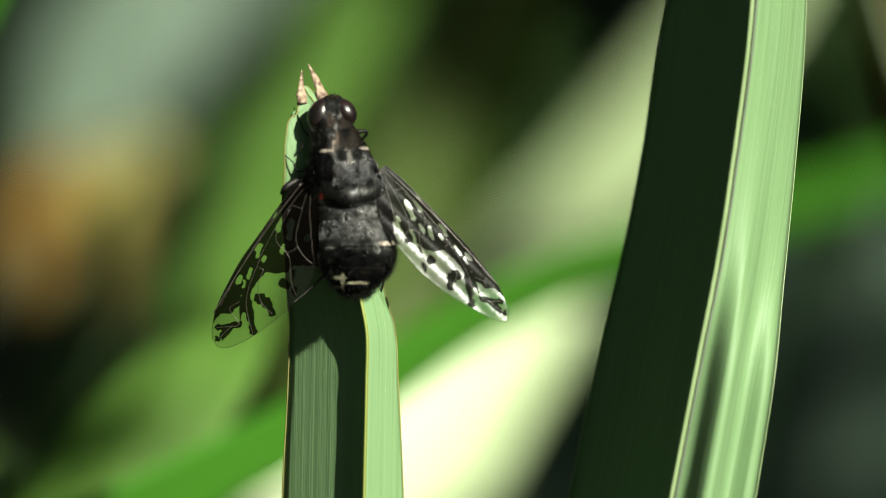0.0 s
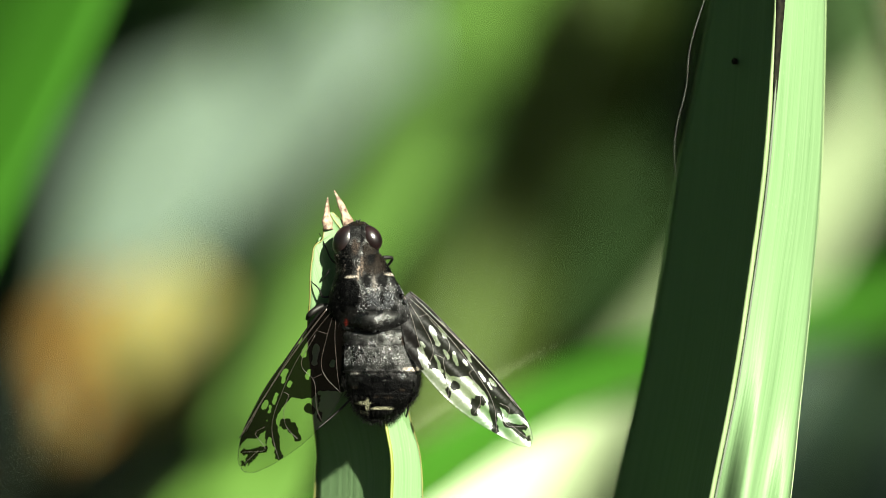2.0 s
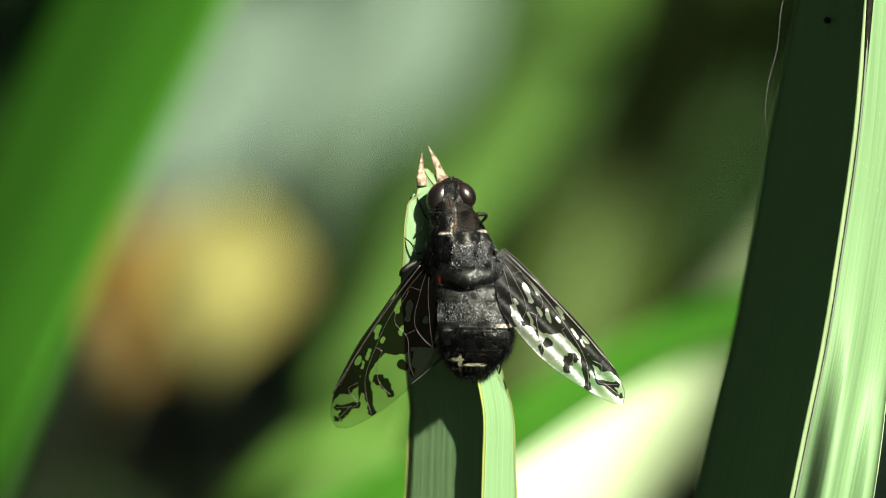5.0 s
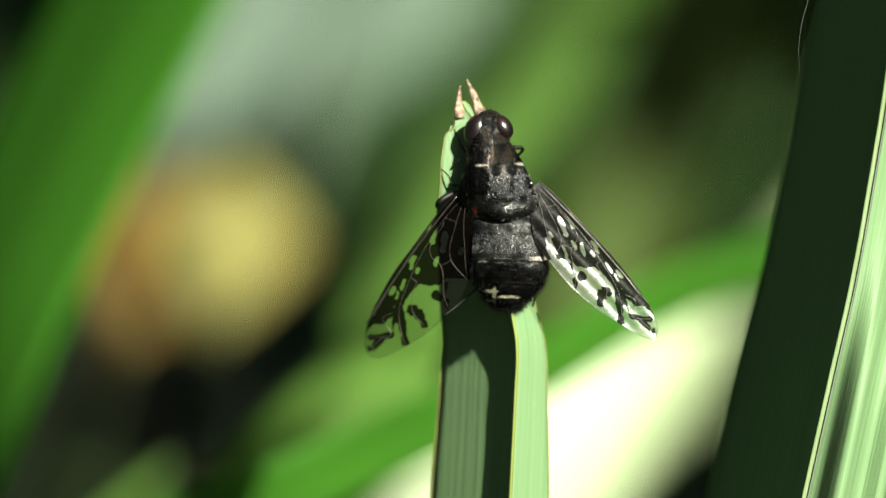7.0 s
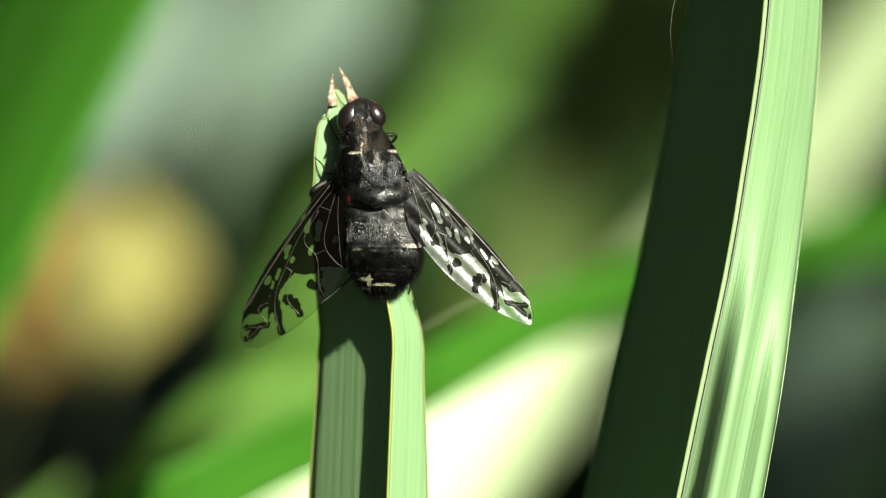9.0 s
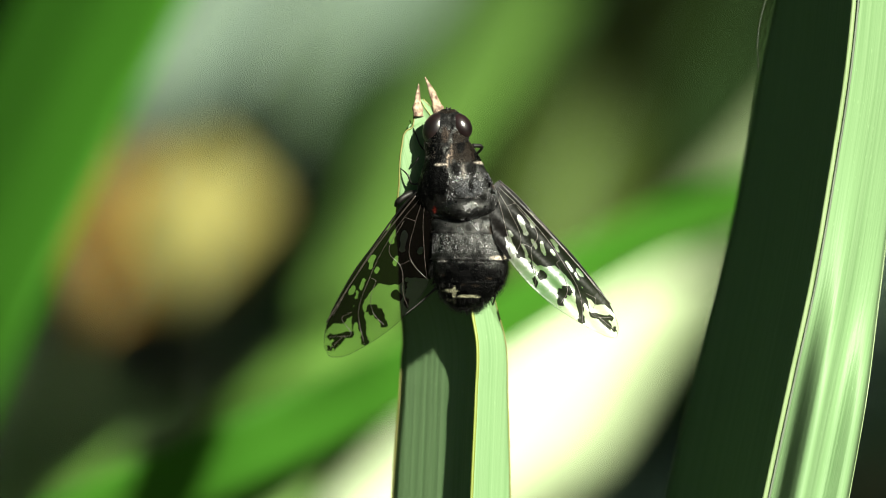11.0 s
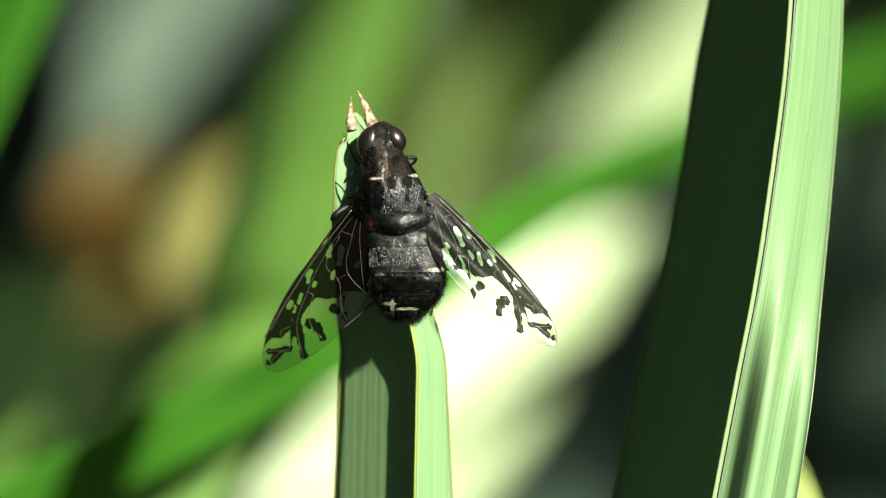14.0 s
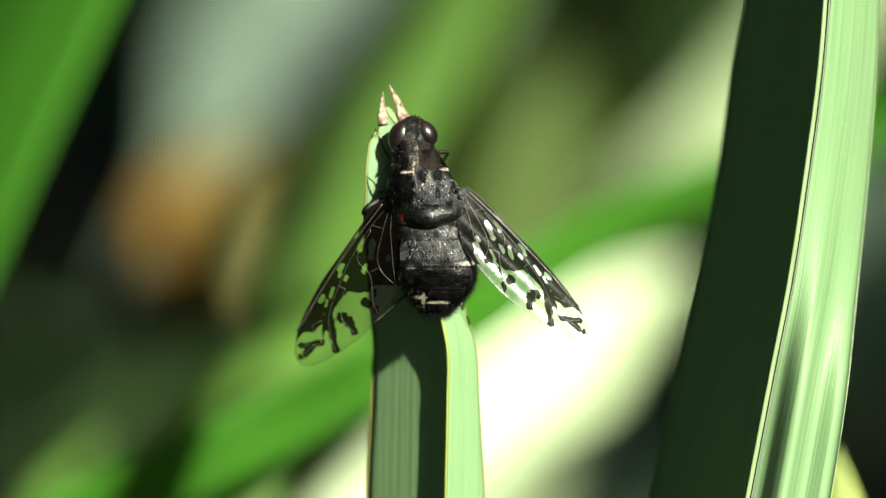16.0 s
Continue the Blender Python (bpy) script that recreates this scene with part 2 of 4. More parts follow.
def leaf_cloud(foot, count, seed, place, size=1.0):
    """Single leaves; place gives where each one grows."""
    rng = random.Random(seed)
    verts, faces = [], []
    for i in range(count):
        c = place(rng) - foot
        d = Vector((rng.gauss(0, 1), rng.gauss(0, 1), rng.gauss(0, 0.6))).normalized()
        e = Matrix.Rotation(rng.uniform(0, 6.3), 3, d) @ d.orthogonal().normalized()
        l, w = rng.uniform(0.04, 0.08) * size, rng.uniform(0.012, 0.022) * size
        k = len(verts)
        verts += [c - d * l / 2, c + e * w, c + d * l / 2, c - e * w]
        faces += [(k, k + 1, k + 2, k + 3)]
    me = bpy.data.meshes.new("crown")
    me.from_pydata([tuple(v) for v in verts], [], faces)
    me.uv_layers.new()
    return me


def shrub(foot, count, seed, place, label):
    """A tall dark shrub of single leaves."""
    root = thing("shrub", foot, label, "shrub")
    tagged(part("crown", leaf_cloud(foot, count, seed, place), HEDGE, root), kind="stuff")
    part("trunk", tube("trunk", [(0, 0.2, -0.02), (0.02, 0.2, 0.8), (-0.03, 0.15, 1.5)], [0.05, 0.04, 0.02], 10), SOIL, root)


def behind(rng):
    z = rng.uniform(0.0, 1.9)
    lean = 1.35 - 0.45 * max(0, z - 0.55) - 0.25 * max(0, z - 1.0)
    return Vector((rng.uniform(-1.6, 1.9), lean + rng.random() ** 2 * 0.7, z))


def beside(rng):
    return Vector((-0.75 - rng.random() ** 2 * 0.7, rng.uniform(-2.2, 1.2), rng.uniform(0, 2.3)))


ground()
shrub(Vector((0, 1.5, 0)), 16000, 5, behind, "dense dark green shrub standing behind the strap leaves")
# The second shrub is added out of view, to block sky light from the left.
shrub(Vector((-1.1, -0.5, 0)), 14000, 6, beside, "unseen dense dark green shrub added beside the strap leaves to cut sky light")


def overhang(rng):
    """A place in the unseen added crown that keeps the sun off the ground behind the clump."""
    p = SUBJECT + Vector((rng.uniform(-1.6, 1.8), rng.uniform(0.8, 2.9), -0.3))
    return p + SUN_WAY * rng.uniform(1.9, 2.5)


# This tree stands out of view, added only to shade the far growth.
shade_tree = thing("unseen_shade_tree", Vector((0.9, 2.9, 0)), "unseen small tree added to shade the ground and leaves behind the fly", "tree")
tagged(part("crown", leaf_cloud(shade_tree.location, 4600, 9, overhang, 1.5), HEDGE, shade_tree), kind="stuff")


def shade_sprig(u, v, w, count, seed):
    """Leaves of the unseen crown, added to throw patches of shade on the stretch of the clump between the given
    corners.
    """
    def place(rng):
        while True:
            a, b, c = rng.uniform(*u), rng.uniform(*v), rng.uniform(*w)
            if not (-42 < a - 0.66 * c < 65 and -60 < b - 0.6 * c < 52):  # else the fly would lie in the shade
                return spot(a, b, c) + SUN_WAY * rng.uniform(0.95, 1.5)
    tagged(part("shade_sprig", leaf_cloud(shade_tree.location, count, seed, place, 0.6), HEDGE, shade_tree), kind="stuff")


shade_sprig((-85, -22), (-50, -12), (-150, -95), 15, 31)
shade_sprig((8, 75), (-40, 4), (-440, -420), 32, 32)
shade_sprig((-2, 20), (28, 60), (-410, -390), 8, 33)
part("trunk", tube("trunk", [(0, 0, -0.02), (0.02, -0.1, 0.9), (0.05, -0.5, 1.7), (0.1, -1.2, 2.15)], [0.07, 0.06, 0.045, 0.02], 10), SOIL, shade_tree)

# ---- the strap-leaved plants ----
iris = thing("iris_plant", soil(0, 0), "tall green strap-leaved garden plant with folded leaves", "plant")
perch_leaf = strap_leaf(iris, [
    (soil(-30, -5), 7.90, 4),
    (spot(-18, -420, -6), 10.77, 5.4), (spot(-6, -160, -2), 10.77, 5.2), (spot(-3.6, -60, -0.6), 10.69, 5.0),
    (spot(-3.42, -21.22, 0), 10.48, 4.5), (spot(-3.27, -14.39, 0), 10.18, 3.8), (spot(-3.27, -10.06, 0), 10.00, 3.4), (spot(-3.80, -7.17, 0), 9.39, 3.0),
    (spot(-4.76, -1.88, 0), 6.44, 2.6, 18), (spot(-5.97, 3.90, 0), 4.48, 2.2, 52), (spot(-7.07, 7.75, 0), 3.18, 1.4, 56), (spot(-7.60, 9.19, 0), 2.20, 0.8, 56), (spot(-8.15, 9.9, 0), 1.16, 0.6, 56), (spot(-8.6, 10.6, -0.2), 0.37, 0.3, 56)],
    LEAF, (43, 42), steps=132, bulge=(0, 0.05), margin=0.07, across=12, rib=0.18, rib_material=RIB_YELLOW, lip=(0.25, 20), label="upright folded leaf with a split dry tip")
for prong, radii in (
        ([spot(-8.7, 9.15, 0.25), spot(-8.78, 9.9, 0.15), spot(-8.8, 10.9, 0), spot(-8.76, 11.94, -0.1)], [0.00058, 0.00056, 0.00026, 0.00006]),
        ([spot(-6.65, 8.62, -0.90), spot(-7.08, 9.87, -0.50), spot(-7.56, 11.12, -0.40), spot(-8.23, 12.52, -0.30)], [0.00062, 0.00055, 0.00034, 0.00006])):
    prong = spline([tuple(p) for p in prong], 12)
    width = np.interp(np.linspace(0, 3, 13), range(4), radii)
    width = [w * (1 + 0.12 * math.sin(5 * k)) for k, w in enumerate(width)]
    part("dry_tip", tube("dry_tip", prong.tolist(), width, 10, iris.location, 0.5), DRY_TIP, perch_leaf, "withered brown leaf point")
tall_leaf = strap_leaf(iris, [
    (soil(10, -12), 10.0, 8.0, 0, 1.14),
    (spot(4, -380, -2), 16.5, 9.0, 0, 1.14), (spot(10, -120, 1), 19.6, 11.5, 0, 1.14), (spot(16.9, -50, 3), 20.2, 12.0, 0, 1.14),
    (spot(22.25, -21.15, 3.00), 20.3, 12.1, 0, 1.14), (spot(24.12, -11.56, 3.00), 20.0, 11.4, 0, 1.0), (spot(25.47, -4.75, 3.00), 19.3, 10.3, 0, 0.5), (spot(26.95, 4.84, 3.00), 18.3, 9.4, 0, 0.15), (spot(28.15, 13.96, 3.00), 17.9, 8.6), (spot(28.73, 21.15, 3.00), 15.9, 8.0),
    (spot(29.9, 45, 2), 9.4, 6.3), (spot(31.2, 80, 0), 7.5, 4.4), (spot(31, 110, -4), 0.3, 0.3)],
    LEAF, (66, 50), steps=132, bulge=(0, 0.05), rib=0.3, across=14, margin=0.06, margin_material=RIB, label="tall folded leaf, one half in shade")
cleft = spline([tuple(p) for p in (spot(28.75, 16.5, 3.0), spot(29.05, 21.15, 3.05), spot(29.45, 28, 2.8), spot(29.95, 36, 2.5), spot(30.5, 45, 2.1), spot(31.4, 70, 0.8))], 40)
part("split", tube("split", cleft.tolist(), [0.00003 + 0.00052 * min(1, k / 18) for k in range(41)], 8, iris.location, 0.6), SPLIT, tall_leaf, "dark split along the fold of the leaf")
thread = spline([tuple(p) for p in (spot(23.1, 28.8, 4), spot(21.75, 24, 5), spot(21.5, 21.1, 5), spot(20.65, 17.4, 5), spot(20.5, 15.8, 5), spot(20.7, 13.4, 3))], 25)
part("silk_thread", tube("silk_thread", thread.tolist(), [0.00001] * 26, 6, iris.location), SILK, tall_leaf, "loose strand of spider silk")
part("speck", tube("speck", [spot(25.57, 23.78, -2.20), spot(25.70, 23.76, -3.40), spot(25.84, 23.76, -5.00)], [0.0001, 0.0003, 0.0001], 10, iris.location), SOIL, tall_leaf, "dark brown speck")

back_plant = thing("iris_plant", soil(-150, -190), "clump of arching strap leaves behind the fly", "plant")
leaf_a = strap_leaf(back_plant, [
    (soil(-190, -110), 7, 7), (spot(-110, -220, -112), 8, 8), (spot(-56, -80, -114), 8.2, 8.2), (spot(-31.72, -23.96, -116.00), 8.0, 8.0), (spot(-22.90, -11.42, -122.00), 7.5, 7.5), (spot(-19.42, 0.62, -150.00), 7.8, 7.8), (spot(-16.35, 14.28, -208.00), 7.8, 7.8),
    (spot(-11.85, 28.41, -305.00), 7.2, 7.2), (spot(-7.34, 46.65, -420.00), 7.8, 7.8), (spot(-1.80, 65.95, -500.00), 7.8, 7.8), (spot(5.15, 87.51, -560.00), 6, 6), (spot(10.91, 104.34, -600.00), 0.4, 0.4)], LEAF_MID, (15, 15), 30, rib=0, label="broad green leaf leaning away")
leaf_l = strap_leaf(back_plant, [
    (soil(-190, -150), 6.7, 6.7), (spot(-120, -220, -150), 19, 11), (spot(-65.35, -14.54, -150.00), 19, 11), (spot(-58.61, 2.30, -150.00), 19, 11), (spot(-52.43, 16.34, -150.00), 19, 11), (spot(-48.50, 24.76, -150.00), 19, 11),
    (spot(-40.65, 41.60, -150.00), 19, 11), (spot(-32.22, 61.25, -150.00), 14, 9), (spot(-27.17, 75.28, -150.00), 0.3, 0.3)], LEAF_DEEP, (2, 8), 55, rib=0, label="deep green upright leaf")
leaf_f = strap_leaf(back_plant, [
    (soil(-190, -110), 3.47, 3.47), (spot(-150, -200, -105), 4.65, 4.65), (spot(-71.86, -41.65, -100.00), 4.65, 4.65), (spot(-52.61, -32.03, -100.00), 4.65, 4.65), (spot(-38.71, -24.27, -100.00), 4.31, 4.31), (spot(-25.88, -18.13, -100.00), 4.09, 4.09), (spot(-12.12, -10.77, -112.00), 3.70, 3.70), (spot(6.51, 1.74, -150.00), 3.14, 3.14),
    (spot(24.10, 10.62, -210.00), 3.14, 3.14), (spot(44.79, 18.20, -270.00), 3.3, 3.3), (spot(66.82, 25.38, -330.00), 2.35, 2.35), (spot(81.92, 27.69, -360.00), 0.22, 0.22)], LEAF_DEEP, (0, 0), -40, rib=0, label="narrow deep green leaf crossing the others")
leaf_w = strap_leaf(back_plant, [
    (soil(-120, -325), 7, 7), (spot(-82.39, -216.83, -325.0), 9.76, 9.76), (spot(-28.19, -81.31, -325.0), 10.62, 10.62), (spot(-17.12, -38.86, -313.0), 10.63, 10.63), (spot(-5.49, -24.77, -322.0), 10.08, 10.08), (spot(3.69, -14.39, -329.0), 8.89, 8.89), (spot(11.62, -5.87, -335.0), 5.85, 5.85), (spot(17.63, -0.60, -339.5), 2.82, 2.82),
    (spot(21.53, 2.19, -342.4), 0.22, 0.22)], LEAF_PALE, (6, 6), -17, rib=0, label="pale sunlit leaf with a pointed end")
leaf_c = strap_leaf(back_plant, [
    (soil(-160, -420), 6, 6), (spot(-110, -180, -420), 8, 8), (spot(-45, -50, -420), 5, 5), (spot(-8.75, -11.22, -420.00), 4.5, 4.5), (spot(2.19, 1.83, -420.00), 5, 5), (spot(13.48, 12.42, -420.00), 6.5, 6.5), (spot(23.36, 21.60, -420.00), 7.8, 7.8), (spot(32.2, 32.3, -420.00), 8, 8),
    (spot(43.5, 47.5, -420.00), 6, 6), (spot(54, 62, -420.00), 0.2, 0.2)], LEAF_PALE, (6, 6), 38, rib=0, label="pale sunlit leaf leaning to one side")

dry_plant = thing("iris_plant", soil(-60, -400), "withering strap leaves low behind the clump", "plant")
FAR = -390
leaf_y = strap_leaf(dry_plant, [
    (soil(-90, FAR), 1, 1), (spot(-90, -150, FAR), 0.6, 0.6), (spot(-52, -30, FAR), 0.5, 0.5), (spot(-43.73, -6.14, -390.00), 0.6, 0.6), (spot(-40.62, 0.76, -390.00), 7, 8), (spot(-39.25, 4.90, -390.00), 9, 12), (spot(-38.76, 9.04, -390.00), 7, 9), (spot(-38.21, 13.86, -390.00), 0.5, 0.5)],
    LEAF_DRY, (10, 10), 0, label="withered orange-brown leaf")
leaf_y2 = strap_leaf(dry_plant, [
    (soil(-70, FAR), 1, 1), (spot(-60, -150, FAR), 0.6, 0.6), (spot(-37, -30, FAR), 0.5, 0.5), (spot(-32.60, -4.80, -384.00), 0.6, 0.6), (spot(-31.21, 1.46, -384.00), 6, 6), (spot(-30.51, 6.33, -384.00), 9, 9), (spot(-30.17, 10.50, -384.00), 6, 6), (spot(-30.17, 15.36, -384.00), 0.5, 0.5)],
    LEAF_YELLOW, (10, 10), 0, label="yellowing leaf")
grey_plant = thing("iris_plant", soil(-40, -480), "dusty grey-green strap leaves far behind", "plant")
leaf_g = strap_leaf(grey_plant, [
    (soil(-170, -450), 6, 6), (spot(-120, -150, -450), 3, 3), (spot(-52.26, 1.52, -450.00), 0.5, 0.5), (spot(-45.76, 15.23, -450.00), 2, 2), (spot(-40.35, 23.17, -450.00), 10, 10), (spot(-35.66, 30.39, -450.00), 11.5, 11.5), (spot(-29.88, 38.33, -450.00), 8, 8), (spot(-25.55, 44.82, -450.00), 0.5, 0.5)],
    LEAF_DUSTY, (10, 10), 22, label="dusty grey-green leaf")
leaf_g2 = strap_leaf(grey_plant, [
    (soil(-40, -470), 6, 6), (spot(-40, -150, -470), 3, 3), (spot(-25.74, 10.25, -460.00), 0.5, 0.5), (spot(-22.11, 23.34, -460.00), 4, 4), (spot(-17.74, 32.79, -460.00), 11, 11), (spot(-13.38, 40.79, -460.00), 12, 12), (spot(-9.02, 48.06, -460.00), 8, 8), (spot(-4.65, 55.34, -460.00), 0.5, 0.5)],
    LEAF_DUSTY, (10, 10), 22, label="dusty grey-green leaf")
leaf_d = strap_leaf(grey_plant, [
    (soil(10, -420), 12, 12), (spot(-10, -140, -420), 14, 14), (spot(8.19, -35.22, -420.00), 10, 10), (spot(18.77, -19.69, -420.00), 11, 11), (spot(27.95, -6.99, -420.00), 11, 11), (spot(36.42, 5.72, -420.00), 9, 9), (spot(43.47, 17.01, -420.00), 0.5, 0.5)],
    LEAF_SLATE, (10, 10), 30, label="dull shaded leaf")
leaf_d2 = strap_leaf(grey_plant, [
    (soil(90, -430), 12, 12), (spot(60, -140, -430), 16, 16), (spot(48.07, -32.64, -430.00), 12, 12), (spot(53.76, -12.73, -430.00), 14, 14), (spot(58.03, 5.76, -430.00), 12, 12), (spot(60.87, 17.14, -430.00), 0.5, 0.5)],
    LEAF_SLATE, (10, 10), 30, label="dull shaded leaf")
leaf_o = strap_leaf(grey_plant, [
    (soil(-10, -400), 10, 10), (spot(-10, -140, -400), 10, 10), (spot(-10.01, -13.83, -400.00), 7, 7), (spot(-3.06, 9.80, -400.00), 7, 7), (spot(2.50, 26.48, -400.00), 8, 8), (spot(7.37, 38.99, -400.00), 8, 8), (spot(13.62, 54.28, -400.00), 8, 8), (spot(19.18, 68.19, -400.00), 0.5, 0.5)],
    LEAF_OLIVE, (10, 10), 0, label="dull olive leaf")
dry_side = thing("iris_plant", soil(110, -200), "dry orange-brown strap leaves beside the clump", "plant")
leaf_r = strap_leaf(dry_side, [
    (soil(110, -200), 8, 8), (spot(70, -160, -200), 8, 8), (spot(56.23, 8.29, -200.00), 6, 6), (spot(51.52, 22.41, -200.00), 6, 6), (spot(47.99, 34.17, -200.00), 6, 6), (spot(44.46, 45.93, -200.00), 0.5, 0.5)],
    LEAF_DRY, (10, 10), 48, label="dry orange-brown leaf")
low_plant = thing("iris_plant", soil(30, -60), "low young strap leaves at the foot of the clump", "plant")
leaf_s = strap_leaf(low_plant, [
    (soil(62, -75), 4, 4), (spot(46, -160, -68), 4, 4), (spot(34.6, -41, -61), 3.2, 3.2), (spot(31.9, -27, -60), 2.0, 2.0), (spot(31.1, -22.5, -60), 1.1, 1.1), (spot(30.7, -19.3, -60), 0.15, 0.15)],
    LEAF_LIGHT, (10, 10), 0, label="short yellow-green leaf point")
leaf_e = strap_leaf(low_plant, [
    (soil(-60, -180), 6, 6), (spot(-56, -160, -180), 8, 8), (spot(-48.74, -32.28, -180.00), 6, 6), (spot(-44.69, -24.19, -180.00), 5, 5), (spot(-42.38, -17.27, -180.00), 0.4, 0.4)],
    LEAF_MID, (10, 10), 0, label="green leaf point")


# ---- the fly ----
def painted(name, dust, hide, roughness):
    """Insect skin: glossy black ground, grey dust in fine grains, and what the mesh carries: markings and a painted
    highlight.
    """
    n = Nodes(name)
    grain = n.noise(n.place(8000), 1.0, 2.0)
    patch = n.noise(n.place(1100), 1.0, 3.0)
    c = n.ramp(grain, [(0.54, hide), (0.7, dust)])
    c = n.mix(n.ramp(patch, [(0.42, (0, 0, 0)), (0.62, (1, 1, 1))]), hide, c)
    mark = n.add("VertexColor")
    mark.layer_name = "marks"
    worn = n.add("Math")
    worn.operation = "MULTIPLY"
    n.link(mark.outputs["Alpha"], worn.inputs[0])
    n.link(n.ramp(grain, [(0.38, (0.12, 0.12, 0.12)), (0.56, (1, 1, 1))]), worn.inputs[1])
    c = n.mix(worn.outputs[0], c, mark.outputs["Color"])
    n.link(c, n.main.inputs["Base Color"])
    n.link(n.ramp(patch, [(0.4, (0.6, 0.6, 0.6)), (0.6, (roughness, roughness, roughness))]), n.main.inputs["Roughness"])
    n.link(n.mix(mark.outputs["Alpha"], n.ramp(patch, [(0.35, (0.12, 0.12, 0.12)), (0.66, (0.62, 0.62, 0.62))]), (0.05, 0.05, 0.05)), n.main.inputs["Specular IOR Level"])
    n.bump(grain, 0.8, 0.00013)
    return n.mat


def eye_material():
    n = Nodes("compound_eye")
    v = n.add("TexVoronoi", Scale=1.0)
    n.link(n.place(14000), v.inputs["Vector"])
    f = n.noise(n.place(700), 1.0, 2.0)
    n.link(n.ramp(f, [(0.3, (0.002, 0.0012, 0.0013)), (0.7, (0.012, 0.005, 0.006))]), n.main.inputs["Base Color"])
    n.main.inputs["Roughness"].default_value = 0.3
    n.main.inputs["Specular IOR Level"].default_value = 0.7
    n.bump(v.outputs["Distance"], 0.3, 0.00002)
    return n.mat


def wing_material():
    """Clear glossy membrane with brown-black pigment where the mesh carries it."""
    n = Nodes("wing_membrane")
    a = n.add("Attribute")
    a.attribute_name = "pigment"
    wave = n.noise(n.uv((1.4, 0.5, 1)), 1.0, 3.0)
    fine = n.noise(n.uv((9.0, 9.0, 1)), 1.0, 2.0)
    normal = n.bump(wave, 0.3, 0.0003)
    edge = n.add("MapRange", **{"From Min": 0.42, "From Max": 0.58})
    n.link(a.outputs["Fac"], edge.inputs[0])
    n.link(n.ramp(fine, [(0.3, (0.0006, 0.0005, 0.0005)), (0.7, (0.002, 0.0015, 0.0012))]), n.main.inputs["Base Color"])
    n.main.inputs["Roughness"].default_value = 0.45
    n.main.inputs["Specular IOR Level"].default_value = 0.004
    see = n.add("BsdfTransparent")
    see.inputs[0].default_value = (0.74, 0.75, 0.68, 1)
    shine = n.add("BsdfGlossy")
    shine.inputs["Color"].default_value = (0.04, 0.04, 0.042, 1)
    shine.inputs["Roughness"].default_value = 0.36
    n.link(normal, shine.inputs["Normal"])
    clear = n.add("AddShader")
    n.link(see.outputs[0], clear.inputs[0])
    n.link(shine.outputs[0], clear.inputs[1])
    thin = n.add("MixShader")
    thin.inputs[0].default_value = 0.95
    n.link(clear.outputs[0], thin.inputs[1])
    n.link(n.main.outputs[0], thin.inputs[2])
    m = n.add("MixShader")
    n.link(edge.outputs[0], m.inputs[0])
    n.link(clear.outputs[0], m.inputs[1])
    n.link(thin.outputs[0], m.inputs[2])
    n.link(m.outputs[0], n.out.inputs["Surface"])
    return n.mat


HIDE = painted("black_dusted_skin", (0.005, 0.0053, 0.0063), (0.0006, 0.0006, 0.0007), 0.27)
EYE = eye_material()
WING = wing_material()
BLACK = plain_material("black_chitin", (0.0015, 0.0013, 0.0013), (0.006, 0.005, 0.0045), 4000, 0.5, 0.2, 0, 0.25)
VEIN = plain_material("wing_vein", (0.02, 0.016, 0.014), (0.06, 0.05, 0.045), 4000, 0.35)
HAIR_DARK = plain_material("black_hair", (0.001, 0.001, 0.001), (0.004, 0.0038, 0.0036), 3000, 0.45, gloss=0.05)
HAIR_SILVER = plain_material("silver_hair", (0.08, 0.08, 0.085), (0.5, 0.5, 0.52), 3000, 0.25)
HAIR_TAN = plain_material("tan_hair", (0.01, 0.008, 0.006), (0.05, 0.04, 0.032), 3000, 0.5)
TAN, WHITE, INK, CREAM = (0.01, 0.0075, 0.0058), (0.36, 0.31, 0.27), (0.0006, 0.0006, 0.0007), (0.3, 0.29, 0.2)


